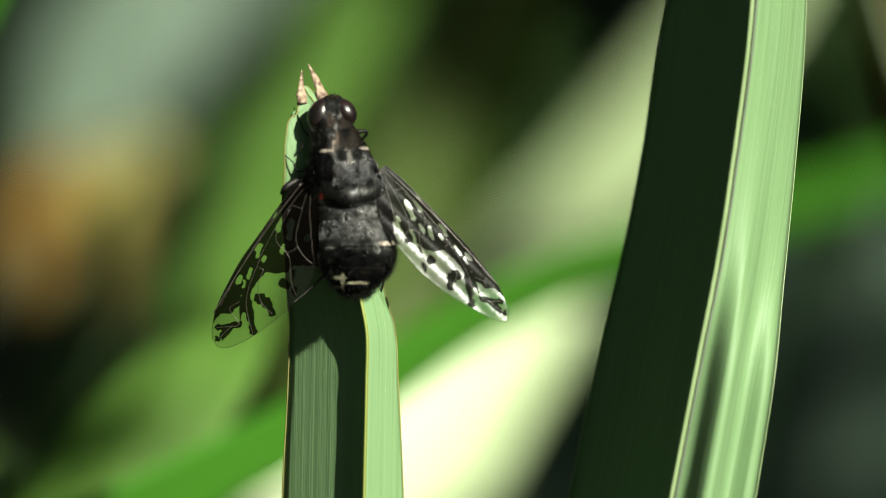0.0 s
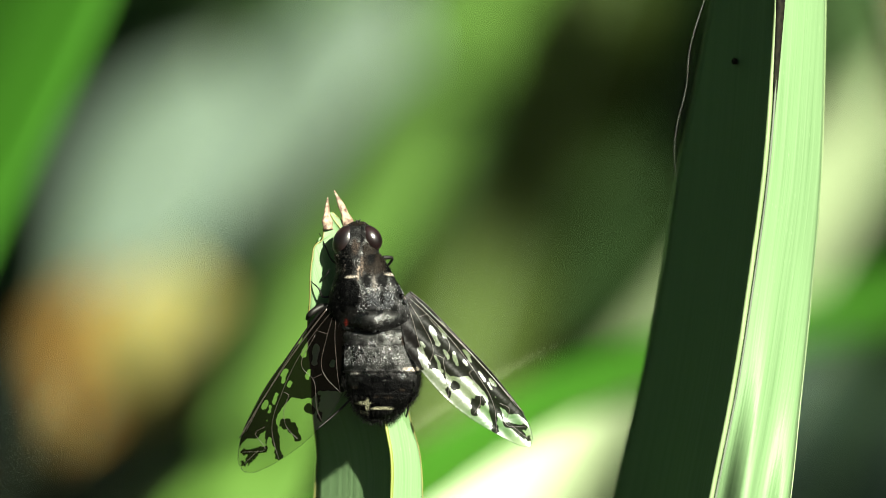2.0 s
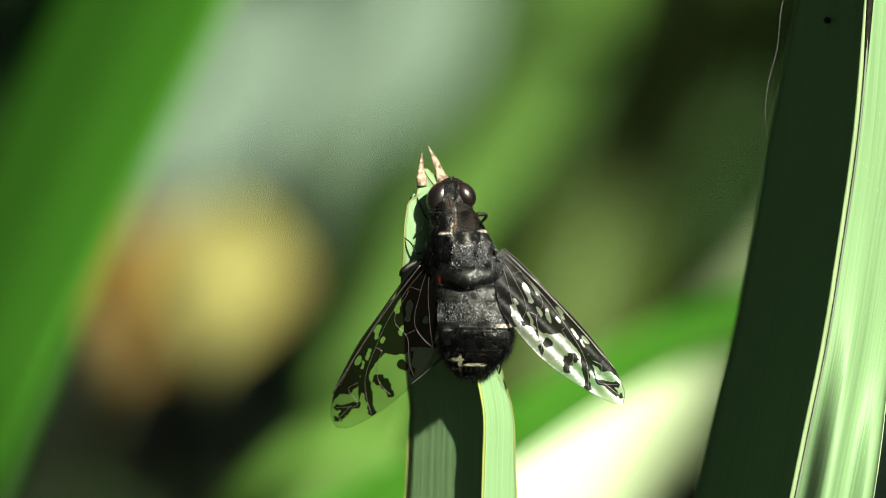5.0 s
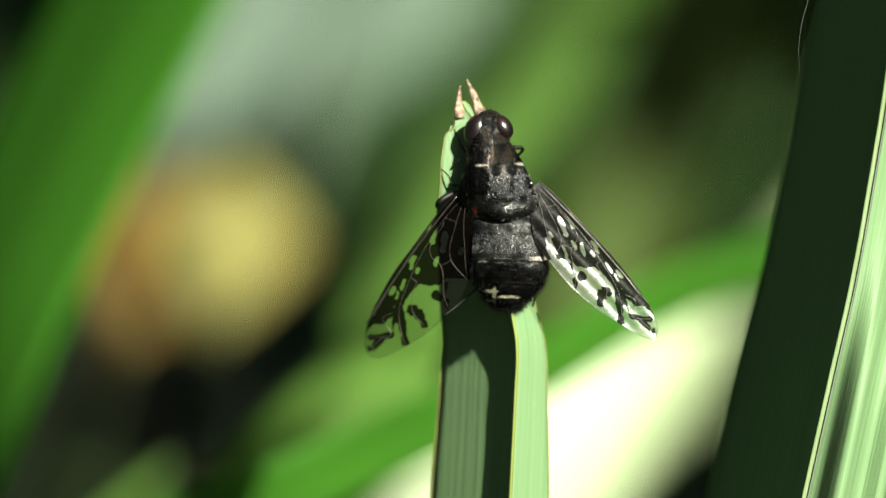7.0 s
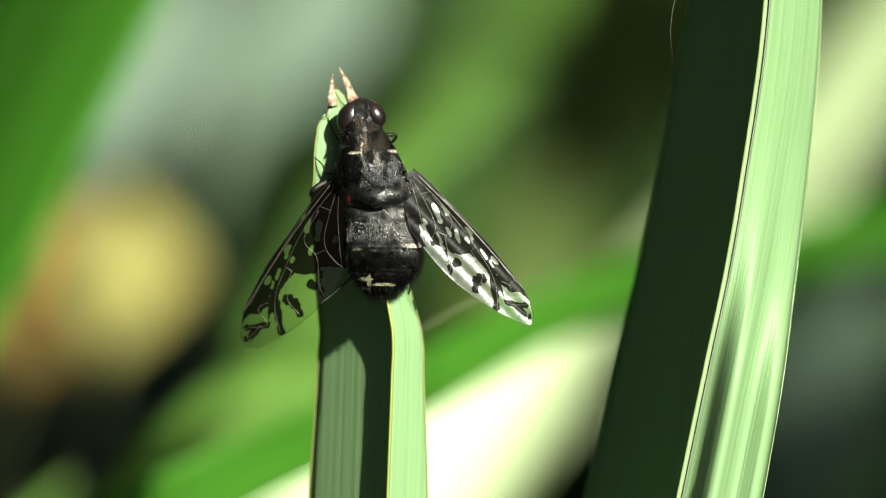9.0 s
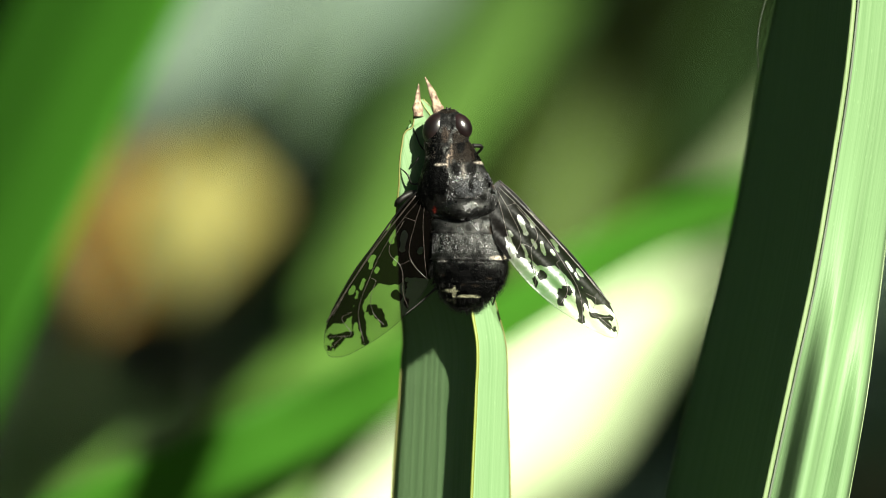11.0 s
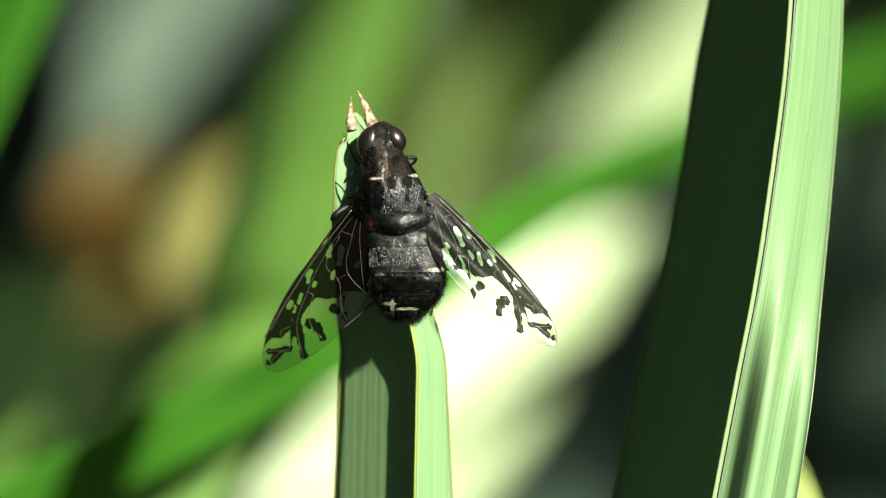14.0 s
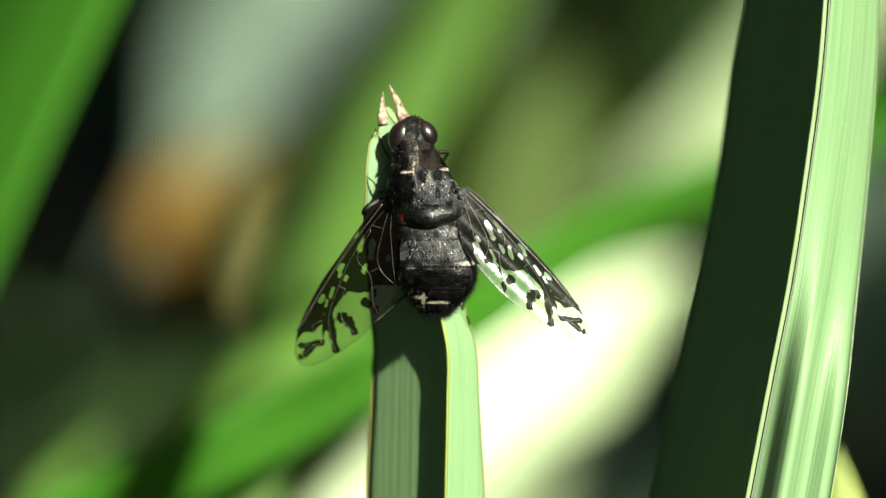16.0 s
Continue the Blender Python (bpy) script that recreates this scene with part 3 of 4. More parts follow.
def loft(name, rings, marks=(), around=96, along=110, rough=0.04, ridges=(), across=False):
    """A closed body of oval rings (place, half width, half depth in mm). marks: u, v, half sizes in mm and colour, painted on the side that faces up.
    ridges: shares of the length at which a plate ends in a small step."""
    table = spline([(*p, a, b) for p, a, b in rings], along)
    inv = AIM.inverted()
    verts = []
    axis_x, axis_z = AIM.to_3x3() @ Vector((0, -1, 0) if across else (1, 0, 0)), AIM.to_3x3() @ Vector((0, 0, 1))
    for i, row in enumerate(table):
        c = Vector(row[:3])
        step = sum(0.05 * math.exp(-((i / along - r) / 0.012) ** 2) * (1 if i / along < r else -0.6) for r in ridges)
        for k in range(around):
            a = 2 * math.pi * k / around
            p = c + (axis_x * math.cos(a) * max(row[3], 0.02) + axis_z * math.sin(a) * max(row[4], 0.02)) / 1000 * (1 + step)
            d = p - c
            verts.append(p + d.normalized() * (rough / 1000) * (noise.noise(p * 1300) + 0.4 * noise.noise(p * 3200)) if d.length > 0 else p)
    faces = [(i * around + k, i * around + (k + 1) % around, (i + 1) * around + (k + 1) % around, (i + 1) * around + k)
             for i in range(along) for k in range(around)]
    faces += [tuple(range(around - 1, -1, -1)), tuple(along * around + k for k in range(around))]
    me = bpy.data.meshes.new(name)
    me.from_pydata([tuple(v) for v in verts], [], faces)
    me.polygons.foreach_set("use_smooth", [True] * len(me.polygons))
    colours = me.attributes.new("marks", "FLOAT_COLOR", "POINT")
    values = []
    for v in verts:
        q = inv @ v * 1000
        r, g, b, alpha = 0, 0, 0, 0
        for u0, v0, ru, rv, colour in marks:
            wob = 0.35 * noise.noise(q * 3.0)
            f = math.hypot((q.x - u0) / ru, (q.y - v0) / rv) + wob
            f = min(1, max(0, (1.15 - f) / 0.3))
            if f > 0:
                r, g, b = ((1 - f) * old + f * col for old, col in zip((r, g, b), colour))
                alpha = max(alpha, f)
        values += [r, g, b, alpha]
    colours.data.foreach_set("color", values)
    me.update()
    return me


def fur(name, mesh, count, length, width, lean, seed, keep=None):
    """Single hairs that stand on a mesh, combed back along the body."""
    rng = random.Random(seed)
    polys = [p for p in mesh.polygons if len(p.vertices) == 4 and (keep is None or keep(p))]
    weights = [p.area for p in polys]
    comb = AIM.to_3x3() @ Vector((0, -1, 0))
    verts, faces = [], []
    for p in rng.choices(polys, weights, k=count):
        vs = [mesh.vertices[i].co for i in p.vertices]
        a, b = rng.random(), rng.random()
        root = vs[0].lerp(vs[1], a).lerp(vs[3].lerp(vs[2], a), b)
        d = (p.normal + comb * lean * rng.uniform(0.6, 1.4) + Vector((rng.gauss(0, 0.25), rng.gauss(0, 0.25), rng.gauss(0, 0.25)))).normalized()
        l = length * rng.uniform(0.5, 1.3) / 1000
        e = d.cross(Vector((rng.gauss(0, 1), rng.gauss(0, 1), rng.gauss(0, 1)))).normalized() * width / 2000
        f = d.cross(e).normalized() * width / 2000
        bend = comb * l * 0.15
        k = len(verts)
        verts += [root + e, root - e * 0.5 + f, root - e * 0.5 - f, root + d * l + bend]
        faces += [(k, k + 1, k + 3), (k + 1, k + 2, k + 3), (k + 2, k, k + 3)]
    me = bpy.data.meshes.new(name)
    me.from_pydata([tuple(v) for v in verts], [], faces)
    return me


WING_OUTLINE = [(0, -0.5, 1.2), (1.7, -0.9, 3.5), (3.7, -1.13, 3.86), (5.5, -1.3, 3.84), (8.6, -1.62, 3.65), (10.7, -1.62, 3.08), (12.6, -1.52, 2.3), (14.3, -1.1, 1.37), (15.2, -0.65, 0.7), (15.6, -0.1, 0.1)]
# dark fields, then windows in the dark part: start, end, radius
WING_SPOTS = [(8.05, 2.19, 8.05, 2.3, 0.4), (6.65, 2.16, 8.44, 3.36, 0.13), (10.3, 1.1, 10.2, 1.8, 0.46), (10.2, 1.9, 10.75, 2.5, 0.26),
              (10.5, -0.2, 11.6, 0.7, 0.42), (11.6, 0.7, 12.85, 1.85, 0.34), (14.2, -0.75, 13.0, 0.6, 0.24), (15.0, -0.25, 13.9, 0.1, 0.22),
              (12.3, -0.64, 12.35, -0.6, 0.3), (11.6, 0.0, 12.9, 0.7, 0.14), (13.0, -1.3, 14.0, -1.1, 0.12)]
WING_WINDOWS = [(3.4, 0.3, 4.6, 0.75, 0.24), (6.5, -0.85, 7.4, -0.65, 0.17), (3.5, -0.45, 4.5, -0.3, 0.15), (9.7, -0.58, 10.6, -0.35, 0.14), (5.4, 0.75, 6.1, 0.9, 0.16), (8.5, -0.55, 9.2, -0.45, 0.12), (7.0, -0.1, 7.3, -0.1, 0.16),
                (9.6, -1.0, 10.0, -0.95, 0.18), (3.8, 2.0, 4.0, 2.05, 0.2), (3.5, -1.05, 3.9, -1.05, 0.14)]
INNER_WINDOWS = [(4.2, 2.6, 5.4, 3.3, 0.33), (5.3, 1.7, 6.5, 2.5, 0.14), (6.0, 0.2, 6.9, 0.7, 0.13)]
WING_BORDER = [(5.3, 4.2), (5.55, 3.5), (6.3, 2.25), (7.2, 1.9), (7.6, 1.5), (8.1, 0.6), (9.2, 0.2), (10.4, 0.3), (11.6, 0.1), (12.7, -0.75), (13.8, -1.1), (15.6, -1.6)]
WING_VEINS = [[(0.3, -0.4), (4.0, -0.9), (8.5, -1.3), (13.3, -1.5)], [(0.4, 0.0), (2.25, -0.31), (8.02, -0.29), (11.43, 0.45), (13.03, 1.95)],
              [(0.6, 0.3), (2.35, 0.7), (4.86, 1.63), (5.54, 3.63)], [(0.6, 0.6), (2.03, 1.27), (5.54, 3.63)],
              [(2.6, -0.2), (5.48, 0.18), (5.84, 1.24), (7.95, 2.89), (8.4, 3.43)], [(5.84, 1.24), (5.1, 1.7)], [(8.02, -0.29), (8.0, 0.27)],
              [(8.0, 0.27), (9.4, 0.5), (10.3, 1.1), (10.75, 2.5)], [(11.4, -0.2), (12.2, -0.6), (13.0, 0.6), (14.2, -0.75)], [(13.4, 0.2), (15.0, -0.25)],
              [(2.66, -1.0), (6.0, -1.2), (9.5, -1.35), (12.5, -1.3)], [(2.25, -0.31), (2.0, 0.6)]]


def near_line(x, y, x0, y0, x1, y1):
    f = max(0, min(1, ((x - x0) * (x1 - x0) + (y - y0) * (y1 - y0)) / ((x1 - x0) ** 2 + (y1 - y0) ** 2 + 1e-9)))
    return math.hypot(x - x0 - f * (x1 - x0), y - y0 - f * (y1 - y0))


def pigment(x, y, windows):
    """How dark the wing is at x mm from its root and y mm behind its middle: above 0.5 is dark."""
    wob = 0.24 * noise.noise((x * 1.0, y * 2.4, 3)) + 0.1 * noise.noise((x * 3, y * 6, 8))
    border = np.interp(x, [p[0] for p in WING_BORDER], [p[1] for p in WING_BORDER]) if x > 5.3 else 9
    d = border - y + wob
    for x0, y0, x1, y1, r in windows:
        d = min(d, near_line(x, y, x0, y0, x1, y1) - r + wob)
    for x0, y0, x1, y1, r in WING_SPOTS:
        d = max(d, r - near_line(x, y, x0, y0, x1, y1) + wob)
    return min(1, max(0, 0.5 + d * 4))


def wing(body, root, tip, lean, mirror, narrow, label):
    """One wing from root to tip; lean: degrees by which its hind edge is raised."""
    n, m = 220, 84
    x_axis = tip - root
    scale = x_axis.length / 0.0156
    x_axis.normalize()
    back = AIM.to_3x3() @ Vector((0, 0, 1))
    y_axis = x_axis.cross(back) if mirror else back.cross(x_axis)
    y_axis.normalize()
    up = (x_axis.cross(y_axis) if not mirror else y_axis.cross(x_axis)).normalized()
    a = radians(lean)
    y_axis, up = y_axis * math.cos(a) + up * math.sin(a), up * math.cos(a) - y_axis * math.sin(a)

    def at(x, y, lift=0.0):
        fold = 0.10 * math.sin(y * 2.2 + x * 0.3) * min(1, x / 3) - 0.012 * (x - 5) ** 2 * 0.3 + lift
        return root + (x_axis * x + y_axis * y * narrow + up * fold) * scale / 1000

    table = spline([(x, l, t * (min(1, 0.45 + 0.14 * x) if mirror else 1)) for x, l, t in WING_OUTLINE], n)
    grid, uv, dark = [], [], []
    for x, lead, trail in table:
        line, ul = [], []
        for j in range(m + 1):
            y = lead + (trail - lead) * j / m
            line.append(at(x, y))
            ul.append((x, y))
            dark.append(pigment(x, y, WING_WINDOWS + INNER_WINDOWS if mirror else WING_WINDOWS))
        grid.append(line)
        uv.append(ul)
    r, c = len(grid), len(grid[0])
    flat = [p for line in grid for p in line]
    faces = [(i * c + j, i * c + j + 1, (i + 1) * c + j + 1, (i + 1) * c + j) for i in range(r - 1) for j in range(c - 1)]
    if not mirror:
        faces = [f[::-1] for f in faces]
    me = bpy.data.meshes.new("wing")
    me.from_pydata([tuple(p) for p in flat], [], faces)
    layer = me.uv_layers.new()
    spread = np.array(uv, float).reshape(-1, 2)
    idx = np.empty(len(me.loops), int)
    me.loops.foreach_get("vertex_index", idx)
    layer.data.foreach_set("uv", spread[idx].ravel())
    me.attributes.new("pigment", "FLOAT", "POINT").data.foreach_set("value", dark)
    me.polygons.foreach_set("use_smooth", [True] * len(me.polygons))
    ob = part("wing", me, WING, body, label)
    for k, line in enumerate(WING_VEINS):
        pts = spline([(x, y, 0) for x, y in line], 10 * (len(line) - 1))
        thin = 0.000022 if k else 0.00005
        part("vein", tube("vein", [at(x, y, 0.03) for x, y, _ in pts], [thin] * len(pts), 6), VEIN, ob)
    rim = [at(x, l, 0.01) for x, l, t in table] + [at(x, t, 0.01) for x, l, t in table[::-1]]
    wide = [0.00008 * max(0.25, 1 - k / len(table)) if k < len(table) else 0.000015 for k in range(len(rim))]
    part("wing_rim", tube("wing_rim", rim, wide, 6), BLACK, ob)
    return ob


def limb(body, pts, radii):
    pts = spline([tuple(p) for p in pts], 8 * (len(pts) - 1))
    width = np.interp(np.linspace(0, 1, len(pts)), np.linspace(0, 1, len(radii)), radii) / 1000
    part("leg", tube("leg", pts.tolist(), width, 8), BLACK, body)


fly = thing("bee_fly", spot(-4.76, -1.88, 0.50), "black bee fly with mottled wings resting on a leaf", "fly")
fly.location = -0.0011 * TOWARDS
thorax = loft("thorax", [
    (spot(-6.48, 7.63, 2.40), 1.5, 0.77), (spot(-6.2, 7.01, 2.60), 1.95, 1.29), (spot(-5.75, 5.90, 2.80), 2.25, 1.72), (spot(-5.52, 4.70, 2.90), 2.7, 2.0), (spot(-5.35, 3.31, 2.90), 3.25, 2.1),
    (spot(-5.18, 2.16, 2.80), 3.45, 1.72), (spot(-4.80, 1.10, 2.60), 3.2, 1.20), (spot(-4.51, 0.24, 2.40), 2.6, 1.20), (spot(-4.42, -0.24, 2.30), 1.4, 0.69)],
    # the first mark, bluish grey, paints in the highlight on the thorax
    [(-4.19, 3.03, 1.25, 0.82, (0.04,0.0415,0.046)), (-7.89, 4.38, 1.06, 2.89, INK), (-4.72, 6.11, 1.25, 1.25, TAN), (-6.93, 5.73, 0.48, 1.06, INK), (-6.45, 3.61, 0.58, 1.44, INK), (-5.39, 4.62, 0.43, 0.67, INK), (-4.04, 4.76, 0.43, 0.67, INK), (-2.41, 4.09, 0.48, 1.25, INK), (-5.00, 6.64, 0.38, 0.63, INK), (-3.46, 6.11, 0.38, 0.77, INK), (-4.04, 3.32, 0.24, 0.58, INK),
     (-6.59, 5.00, 0.5, 0.1, WHITE), (-3.3, 5.25, 0.52, 0.11, WHITE), (-6.06, 5.34, 0.12, 0.67, (0.2,0.16,0.135)), (-4.67, 4.38, 0.19, 0.67, (0.1,0.09,0.085)), (-2.07, 3.71, 0.17, 0.58, (0.12,0.085,0.07)), (-7.12, 1.20, 0.15, 0.32, (0.09, 0.011, 0.008)), (-4.52, 1.83, 1.92, 0.08, (0.16,0.155,0.15)), (-5.77, 5.92, 0.14, 0.87, (0.09,0.068,0.055))], ridges=(0.82,))
ob = part("thorax", thorax, HIDE, fly)
tagged(part("silver_down", fur("silver_down", thorax, 800, 0.12, 0.024, 1.5, 16, lambda p: 1.73 / 1000 < (AIM.inverted() @ p.center).y < 4.38 / 1000 and (AIM.inverted() @ p.center).x > -0.0062), HAIR_SILVER, ob), kind="stuff")
tagged(part("bristles", fur("bristles", thorax, 1300, 0.32, 0.022, 1.2, 3), HAIR_DARK, ob), kind="stuff")
tagged(part("down", fur("down", thorax, 420, 0.22, 0.018, 1.0, 4, lambda p: (AIM.inverted() @ p.center).y > 5.34 / 1000), HAIR_TAN, ob), kind="stuff")
scutellum = loft("scutellum", [
    (spot(-7.29, 1.20, 2.60), 0.3, 0.5), (spot(-6.18, 1.44, 3.50), 0.8, 0.9), (spot(-4.60, 1.29, 4.00), 0.95, 1.0), (spot(-2.97, 1.53, 3.50), 0.8, 0.9), (spot(-1.87, 1.44, 2.60), 0.3, 0.5)], around=40, along=40, across=True)
abdomen = loft("abdomen", [
    (spot(-4.51, 1.10, 2.30), 1.8, 0.72), (spot(-4.42, 0.62, 2.40), 2.9, 1.20), (spot(-4.22, -0.53, 2.50), 3.1, 1.52), (spot(-4.08, -1.87, 2.60), 3.2, 1.68), (spot(-4.03, -3.07, 2.50), 3.25, 1.68), (spot(-4.03, -4.27, 2.30), 3.1, 1.60),
    (spot(-4.13, -5.47, 2.00), 2.55, 1.36), (spot(-4.27, -6.39, 1.70), 1.75, 1.04), (spot(-4.42, -6.97, 1.50), 0.9, 0.64), (spot(-4.47, -7.21, 1.40), 0.2, 0.24)],
    [(-4.04, -5.15, 3.18, 2.12, INK), (-6.5, -3.1, 0.6, 0.12, (0.2, 0.19, 0.18)), (-1.55, -2.75, 0.75, 0.2, WHITE), (-5.29, -5.92, 0.15, 0.67, CREAM), (-5.68, -5.63, 0.63, 0.14, CREAM), (-5.87, -6.40, 0.58, 0.13, CREAM), (-4.04, -6.06, 0.96, 0.11, CREAM), (-6.45, -4.28, 0.38, 0.11, TAN), (-3.46, -5.15, 0.29, 0.12, TAN), (-2.36, -4.52, 0.29, 0.12, TAN), (-4.52, -5.10, 0.24, 0.10, TAN), (-2.12, -0.34, 0.3, 0.5, (0.03, 0.02, 0.016))],
    ridges=(0.24, 0.44, 0.62, 0.76))
ob = part("abdomen", abdomen, HIDE, fly)
tagged(part("silver_down", fur("silver_down", abdomen, 1300, 0.12, 0.02, 1.6, 15, lambda p: -2.4 / 1000 < (AIM.inverted() @ p.center).y < -0.7 / 1000), HAIR_SILVER, ob), kind="stuff")
tagged(part("bristles", fur("bristles", abdomen, 1600, 0.3, 0.022, 1.3, 5), HAIR_DARK, ob), kind="stuff")
tagged(part("fringe", fur("fringe", abdomen, 1300, 0.46, 0.026, 0.7, 6, lambda p: (AIM.inverted() @ p.center).y < -3.08 / 1000 and abs((AIM.to_3x3().inverted() @ p.normal).z) < 0.5), HAIR_DARK, ob), kind="stuff")
ob = part("scutellum", scutellum, HIDE, fly)
tagged(part("silver_down", fur("silver_down", scutellum, 350, 0.13, 0.022, 1.2, 21), HAIR_SILVER, ob), kind="stuff")
head = loft("head", [
    (spot(-6.14, 9.79, 2.30), 0.5, 0.4), (spot(-6.19, 9.50, 2.50), 0.95, 0.7), (spot(-6.19, 8.87, 2.75), 1.62, 1.02), (spot(-6.28, 8.11, 2.80), 1.92, 1.1), (spot(-6.28, 7.34, 2.70), 1.9, 1.25), (spot(-6.15, 6.57, 2.60), 1.85, 1.4), (spot(-6.19, 6.09, 2.50), 1.8, 1.2)],
    [(-5.20, 7.36, 0.63, 0.63, TAN), (-6.35, 7.55, 0.34, 0.77, (0.03,0.022,0.018)), (-7.12, 7.27, 0.48, 0.67, INK), (-5.77, 8.42, 0.14, 0.96, INK), (-6.21, 9.67, 0.96, 0.29, TAN)], around=56, along=40)
ob = part("head", head, HIDE, fly)
tagged(part("face_hair", fur("face_hair", head, 550, 0.26, 0.02, -0.3, 8, lambda p: (AIM.inverted() @ p.center).y > 9.29 / 1000 or (AIM.inverted() @ p.center).y < 7.75 / 1000), HAIR_TAN, ob), kind="stuff")
for centre, wide, turn in ((spot(-7.18, 8.12, 2.8), (1.05, 1.42, 1.1), -24), (spot(-5.04, 8.36, 2.85), (0.86, 1.16, 1.05), 34)):
    bm = bmesh.new()
    bmesh.ops.create_uvsphere(bm, u_segments=40, v_segments=28, radius=0.001)
    m = AIM.to_3x3().to_4x4() @ Matrix.Rotation(radians(turn), 4, "Z") @ Matrix.Diagonal((*wide, 1))
    bmesh.ops.transform(bm, matrix=Matrix.Translation(centre) @ m, verts=bm.verts)
    for f in bm.faces:
        f.smooth = True
    me = bpy.data.meshes.new("eye")
    bm.to_mesh(me)
    bm.free()
    part("eye", me, EYE, ob, "dark reddish-brown compound eye")
for side in (-1, 1):
    base = spot(-6.14, 9.64, 2.80)
    tip = base + AIM.to_3x3() @ Vector((0.0002 * side, 0.0003, 0.0002))
    part("antenna", tube("antenna", [base, base.lerp(tip, 0.5), tip], [0.00012, 0.0001, 0.00003], 6), BLACK, ob)
wing(fly, spot(-8.25, 2.35, 3.30), spot(-16.03, -11.41, -2.0), 8, False, 1.04, "mottled wing, clear towards its end")
wing(fly, spot(-2.01, 3.60, 2.80), spot(8.65, -9.07, 2.5), 22, True, 0.84, "mottled wing glinting in the sun")
limb(fly, [spot(-7.78, 6.10, 1.60), spot(-8.40, 6.58, 2.00), spot(-8.89, 7.64, 1.60), spot(-9.47, 8.85, 0.80)], [0.12, 0.07, 0.06, 0.035])
limb(fly, [spot(-8.26, 3.51, 1.80), spot(-9.12, 3.41, 2.00), spot(-9.46, 4.08, 2.20), spot(-10.18, 4.76, 1.60)], [0.12, 0.08, 0.07, 0.04])
limb(fly, [spot(-8.54, 5.71, 2.20), spot(-8.83, 5.28, 2.20), spot(-9.42, 4.57, 1.20)], [0.1, 0.06, 0.03])
limb(fly, [spot(-7.63, 2.54, 2.20), spot(-9.21, 2.54, 2.40), spot(-10.22, 1.87, 2.60), spot(-10.47, 1.49, 2.00)], [0.26, 0.3, 0.26, 0.12])
limb(fly, [spot(-5.57, -3.80, 1.40), spot(-6.92, -5.38, 1.00), spot(-8.27, -6.68, 1.00), spot(-9.51, -7.74, 1.40)], [0.14, 0.1, 0.08, 0.05])
limb(fly, [spot(-2.98, 2.93, 1.40), spot(-2.02, 3.32, 0.60), spot(-2.36, 0.05, -0.60)], [0.25, 0.2, 0.06])
limb(fly, [spot(-4.04, 6.77, 1.40), spot(-3.36, 6.78, 1.00), spot(-4.53, 5.34, -0.50)], [0.2, 0.16, 0.06])
limb(fly, [spot(-2.35, -3.80, 1.40), spot(-1.88, -5.73, 0.20), spot(-2.22, -7.18, -1.20)], [0.14, 0.1, 0.05])


# ---- what sways ----
def sway(leaf, about, where, rows, nod=False):
    """Swings a leaf about its foot so that the place where moves by (u, v) millimetres at each time; nod: it dips along its length too."""
    foot = about - leaf.parent.location
    arm = where - about
    keyed = []
    for t, u, v in rows:
        d = AIM.to_3x3() @ Vector((u / 1000, v / 1000, 0))
        axis = arm.cross(d) / arm.length_squared
        turn = Matrix.Rotation(axis.length, 4, axis) if axis.length > 1e-9 else Matrix()
        lift = arm * (d.dot(arm) / arm.length_squared) if nod else Vector()
        keyed.append((t, Matrix.Translation(foot + lift) @ turn @ Matrix.Translation(-foot)))
    walk(leaf, keyed)


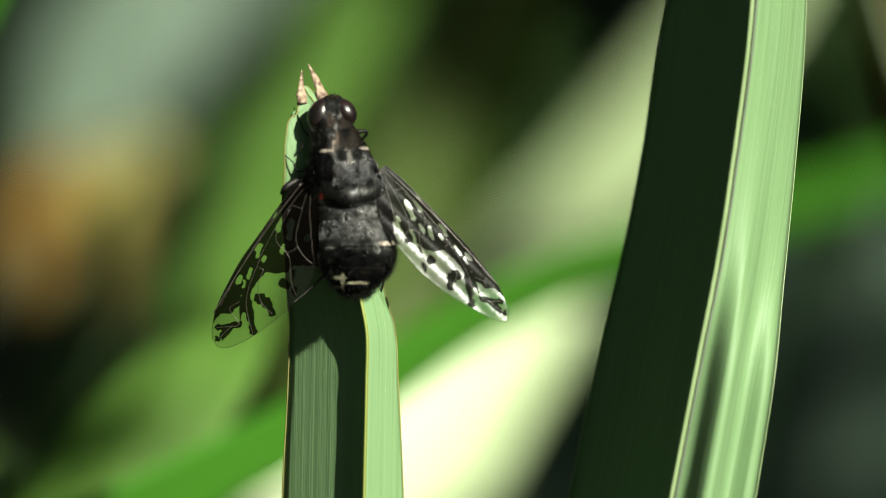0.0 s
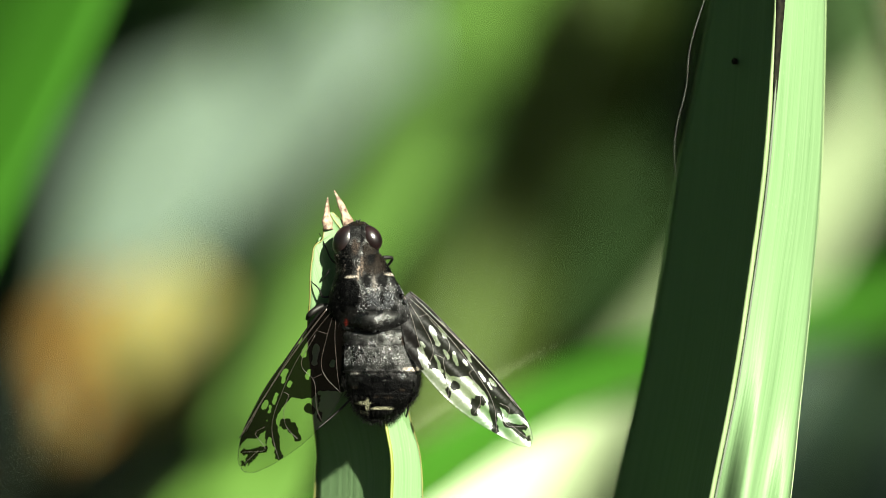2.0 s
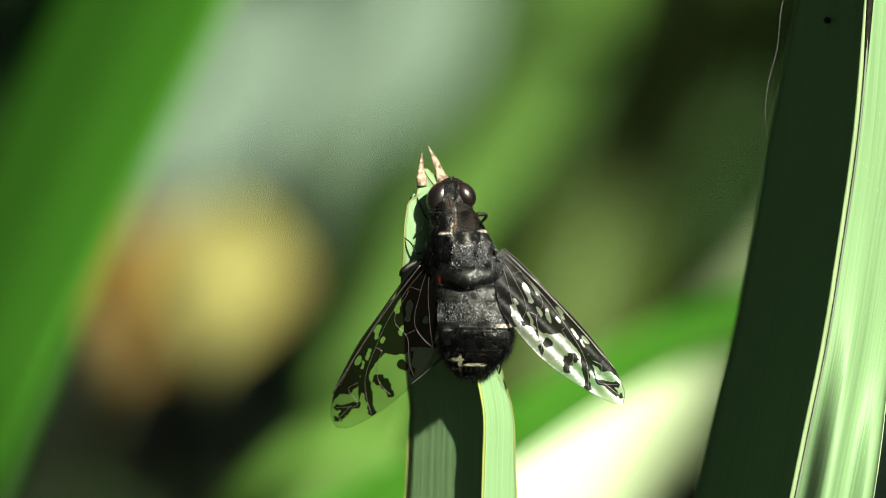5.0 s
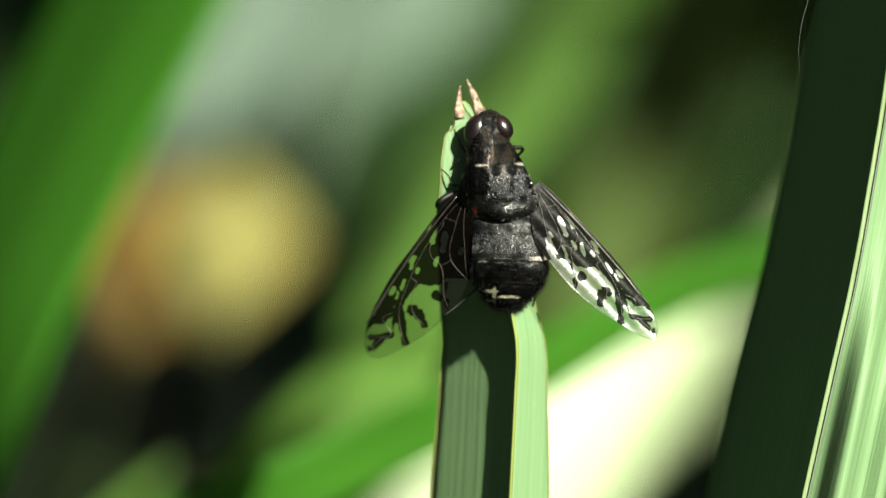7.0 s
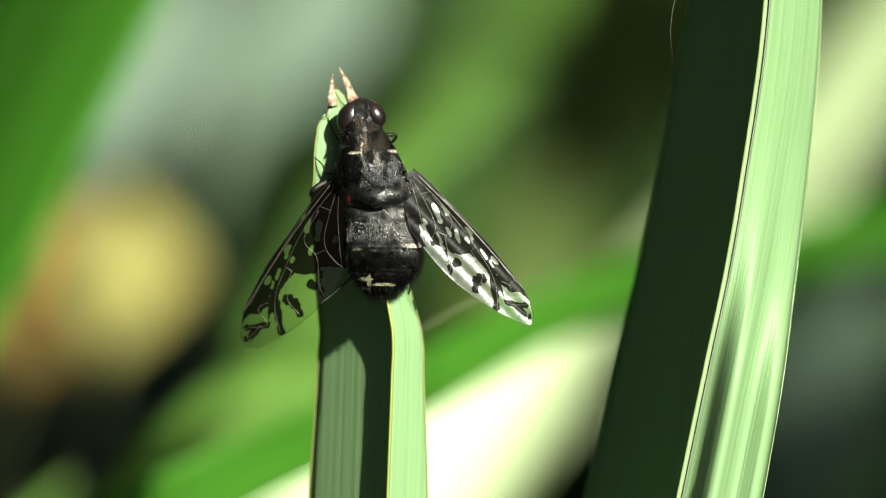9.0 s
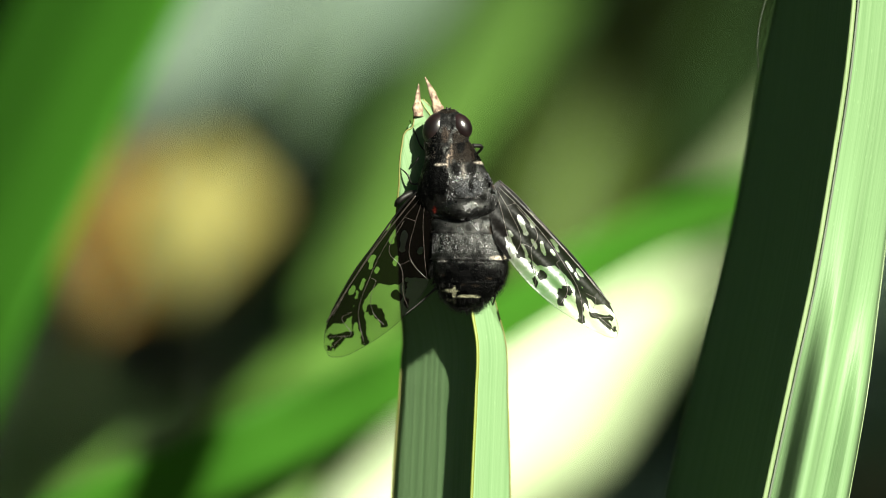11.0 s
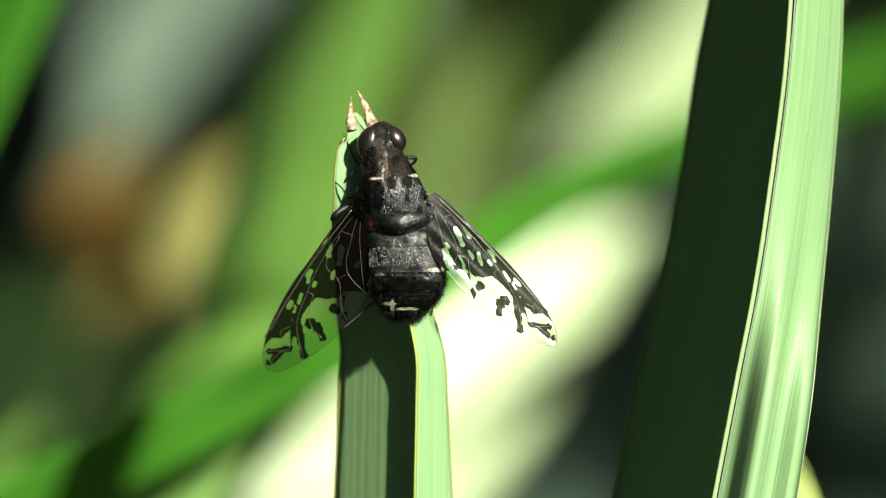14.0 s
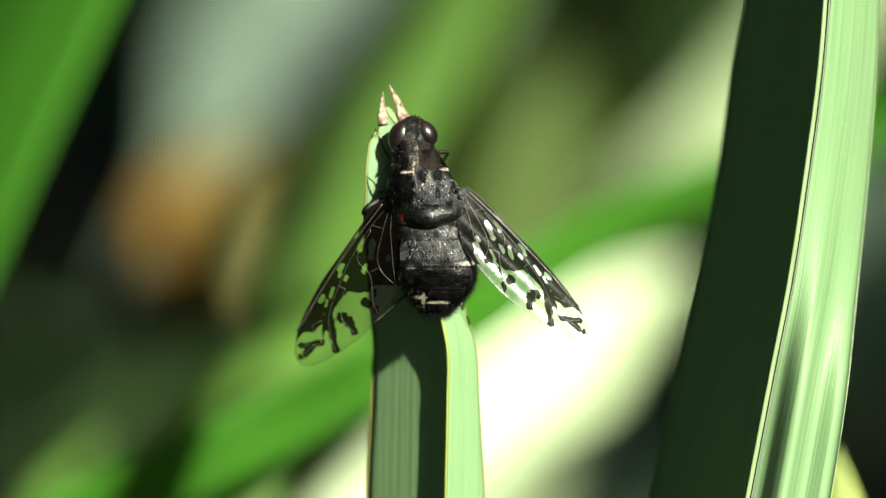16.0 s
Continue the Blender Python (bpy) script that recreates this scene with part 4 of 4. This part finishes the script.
def motions():
    FAR_SWAY = [(0, -1.9, 8.5), (0.5, -3.4, 5.2), (1, -7.8, 6.8), (1.5, -9.2, 9.4), (2, -6.3, 8.3), (2.5, -7.9, 10.3), (3, -8.7, 8.5), (3.5, -11.8, 8.8), (4, -10.2, 7.0), (4.5, -12.1, 10.1), (7, -16.4, 8.6), (7.5, -15.2, 9.5), (8, -16.5, 11.7), (8.5, -16.3, 11.4), (9, -19.9, 9.1), (9.5, -19.4, 5.3), (10, -21.1, 6.1), (12.5, -0.9, 1.1), (13, -0.6, -3.7), (13.5, 0.4, -3.1), (14, -0.9, -1.0), (14.5, 0.0, -0.0), (15, -0.2, -0.2), (15.5, -1.5, 0.3), (16, -2.1, 2.5)]
    GREY_SWAY = [(0, -1.9, 8.5), (0.5, -3.4, 5.2), (1, -7.8, 6.8), (1.5, -9.2, 9.4), (2, -6.3, 8.3), (2.5, -7.9, 10.3), (3, -8.7, 8.5), (3.5, -11.8, 8.8), (4, -10.2, 7.0), (4.5, -12.1, 10.1), (7, -16.4, 14.6), (7.5, -15.2, 15.5), (8, -16.5, 17.7), (8.5, -16.3, 17.4), (9, -19.9, 15.1), (9.5, -19.4, 11.3), (10, -21.1, 12.1), (12.5, -0.9, 1.1), (13, -0.6, -3.7), (13.5, 0.4, -3.1), (14, -0.9, -1.0), (14.5, 0.0, 0.0), (15, -0.2, -0.2), (15.5, -1.5, 0.3), (16, -2.1, 2.5)]
    sway(leaf_l, soil(-190, -150), spot(-52.43, 16.34, -150.00), [(0, -0.8, 0.0), (0.5, -1.2, 0.0), (1, -0.5, 0.0), (1.5, 0.2, 0.0), (2, -0.1, 0.0), (2.5, -0.0, 0.0), (3, 1.2, 0.0), (3.5, 4.0, 0.0), (4, 2.1, 0.0), (4.5, 3.0, 0.0), (7, 2.0, 0.0), (7.5, 1.3, 0.0), (8, 5.5, 0.0), (8.5, 5.8, 0.0), (9, 5.5, 0.0), (9.5, 5.3, 0.0), (10, 4.5, 0.0), (12.5, -0.9, 0.0), (13, -3.1, 0.0), (13.5, 0.7, 0.0), (14, 0.4, 0.0), (14.5, 0.0, 0.0), (15, 2.1, 0.0), (15.5, 1.8, 0.0), (16, 0.5, 0.0)])
    sway(leaf_f, soil(-190, -110), spot(22.51, 10.10, -205.00), [(0, 0.0, -6.9), (0.5, 0.0, -4.4), (1, 0.0, -3.5), (1.5, 0.0, -4.7), (2, 0.0, -4.4), (2.5, 0.0, -4.5), (3, 0.0, -3.6), (3.5, 0.0, -3.4), (4, 0.0, -2.7), (4.5, 0.0, -3.8), (7, 0.0, -2.9), (7.5, 0.0, -2.7), (8, 0.0, -4.9), (8.5, 0.0, -3.9), (9, 0.0, -3.5), (9.5, 0.0, -1.4), (10, 0.0, 0.3), (12.5, 0.0, -1.4), (13, 0.0, 8.0), (13.5, 0.0, 1.0), (14, 0.0, 0.3), (14.5, 0.0, -0.0), (15, 0.0, -1.1), (15.5, 0.0, -0.8), (16, 0.0, -0.9)], True)
    sway(leaf_w, soil(-120, -325), spot(11.62, -5.87, -335.0), [(0, -0.2, -0.2), (0.5, 1.9, 0.3), (1, -1.4, 4.2), (1.5, -4.5, 6.8), (2, -3.3, 5.7), (2.5, -4.6, 5.0), (3, -7.1, 4.9), (3.5, -8.6, 4.0), (4, -7.0, 3.1), (4.5, -7.1, 2.5), (7, -6.8, 3.6), (7.5, -7.3, 1.2), (8, -10.7, 3.8), (8.5, -12.6, 1.8), (9, -11.5, 7.1), (9.5, -10.1, 5.9), (10, -10.3, 3.5), (12.5, 4.2, 1.7), (13, 3.5, -2.5), (13.5, 1.1, -1.1), (14, 0.0, 0.6), (14.5, 0.0, 0.0), (15, 0.9, -0.1), (15.5, -0.9, -0.5), (16, -4.1, -0.8)], True)
    sway(leaf_y, soil(-90, FAR), spot(-39.25, 4.90, -390.00), FAR_SWAY, True)
    sway(leaf_y2, soil(-70, FAR), spot(-30.51, 6.33, -384.00), FAR_SWAY, True)
    sway(leaf_g, soil(-170, -450), spot(-39.63, 27.50, -450.00), GREY_SWAY, True)
    sway(leaf_g2, soil(-40, -470), spot(-15.92, 34.25, -460.00), GREY_SWAY, True)
    sway(leaf_c, soil(-160, -420), spot(23.36, 21.60, -420.00), [(0, 0.0, -1.7), (0.5, 0.0, -10.3), (1, 0.0, -7.4), (1.5, 0.0, -1.9), (2, 0.0, -9.7), (2.5, 0.0, -7.9), (3, 0.0, -4.6), (3.5, 0.0, -3.0), (4, 0.0, -8.3), (4.5, 0.0, -6.5), (7, 0.0, -7.8), (7.5, 0.0, -7.6), (8, 0.0, -0.1), (8.5, 0.0, -1.7), (9, 0.0, 1.8), (9.5, 0.0, -2.0), (10, 0.0, -4.6), (12.5, 0.0, 0.6), (13, 0.0, 2.7), (13.5, 0.0, -5.2), (14, 0.0, -2.9), (14.5, 0.0, -0.0), (15, 0.0, -4.1), (15.5, 0.0, -3.9), (16, 0.0, 0.2)], True)
    sway(leaf_s, soil(62, -75), spot(31.1, -22.5, -60), [(0, 0, -5), (4.5, 0, -5), (7, 0, -6), (10, 0, -6), (12.5, 0, -2), (13.5, 0, -0.5), (14.5, 0, 0), (16, 0, 0.5)], True)
    sway(tall_leaf, soil(10, -12), spot(26.81, 4.84, 3.00), [(0, 0.7, 0.0), (0.5, 0.5, 0.0), (1, 0.3, 0.0), (1.5, 0.2, 0.0), (2, 0.1, 0.0), (2.5, 0.0, 0.0), (3, -0.1, 0.0), (3.5, -0.1, 0.0), (4, -0.1, 0.0), (4.5, -0.1, 0.0), (7, -0.5, 0.0), (7.5, -0.5, 0.0), (8, -0.5, 0.0), (8.5, -0.5, 0.0), (9, -0.5, 0.0), (9.5, -0.5, 0.0), (10, -0.6, 0.0), (12.5, -0.5, 0.0), (13, -0.3, 0.0), (13.5, -0.1, 0.0), (14, -0.1, 0.0), (14.5, 0.0, 0.0), (15, -0.1, 0.0), (15.5, 0.1, 0.0), (16, 0.3, 0.0)])


motions()
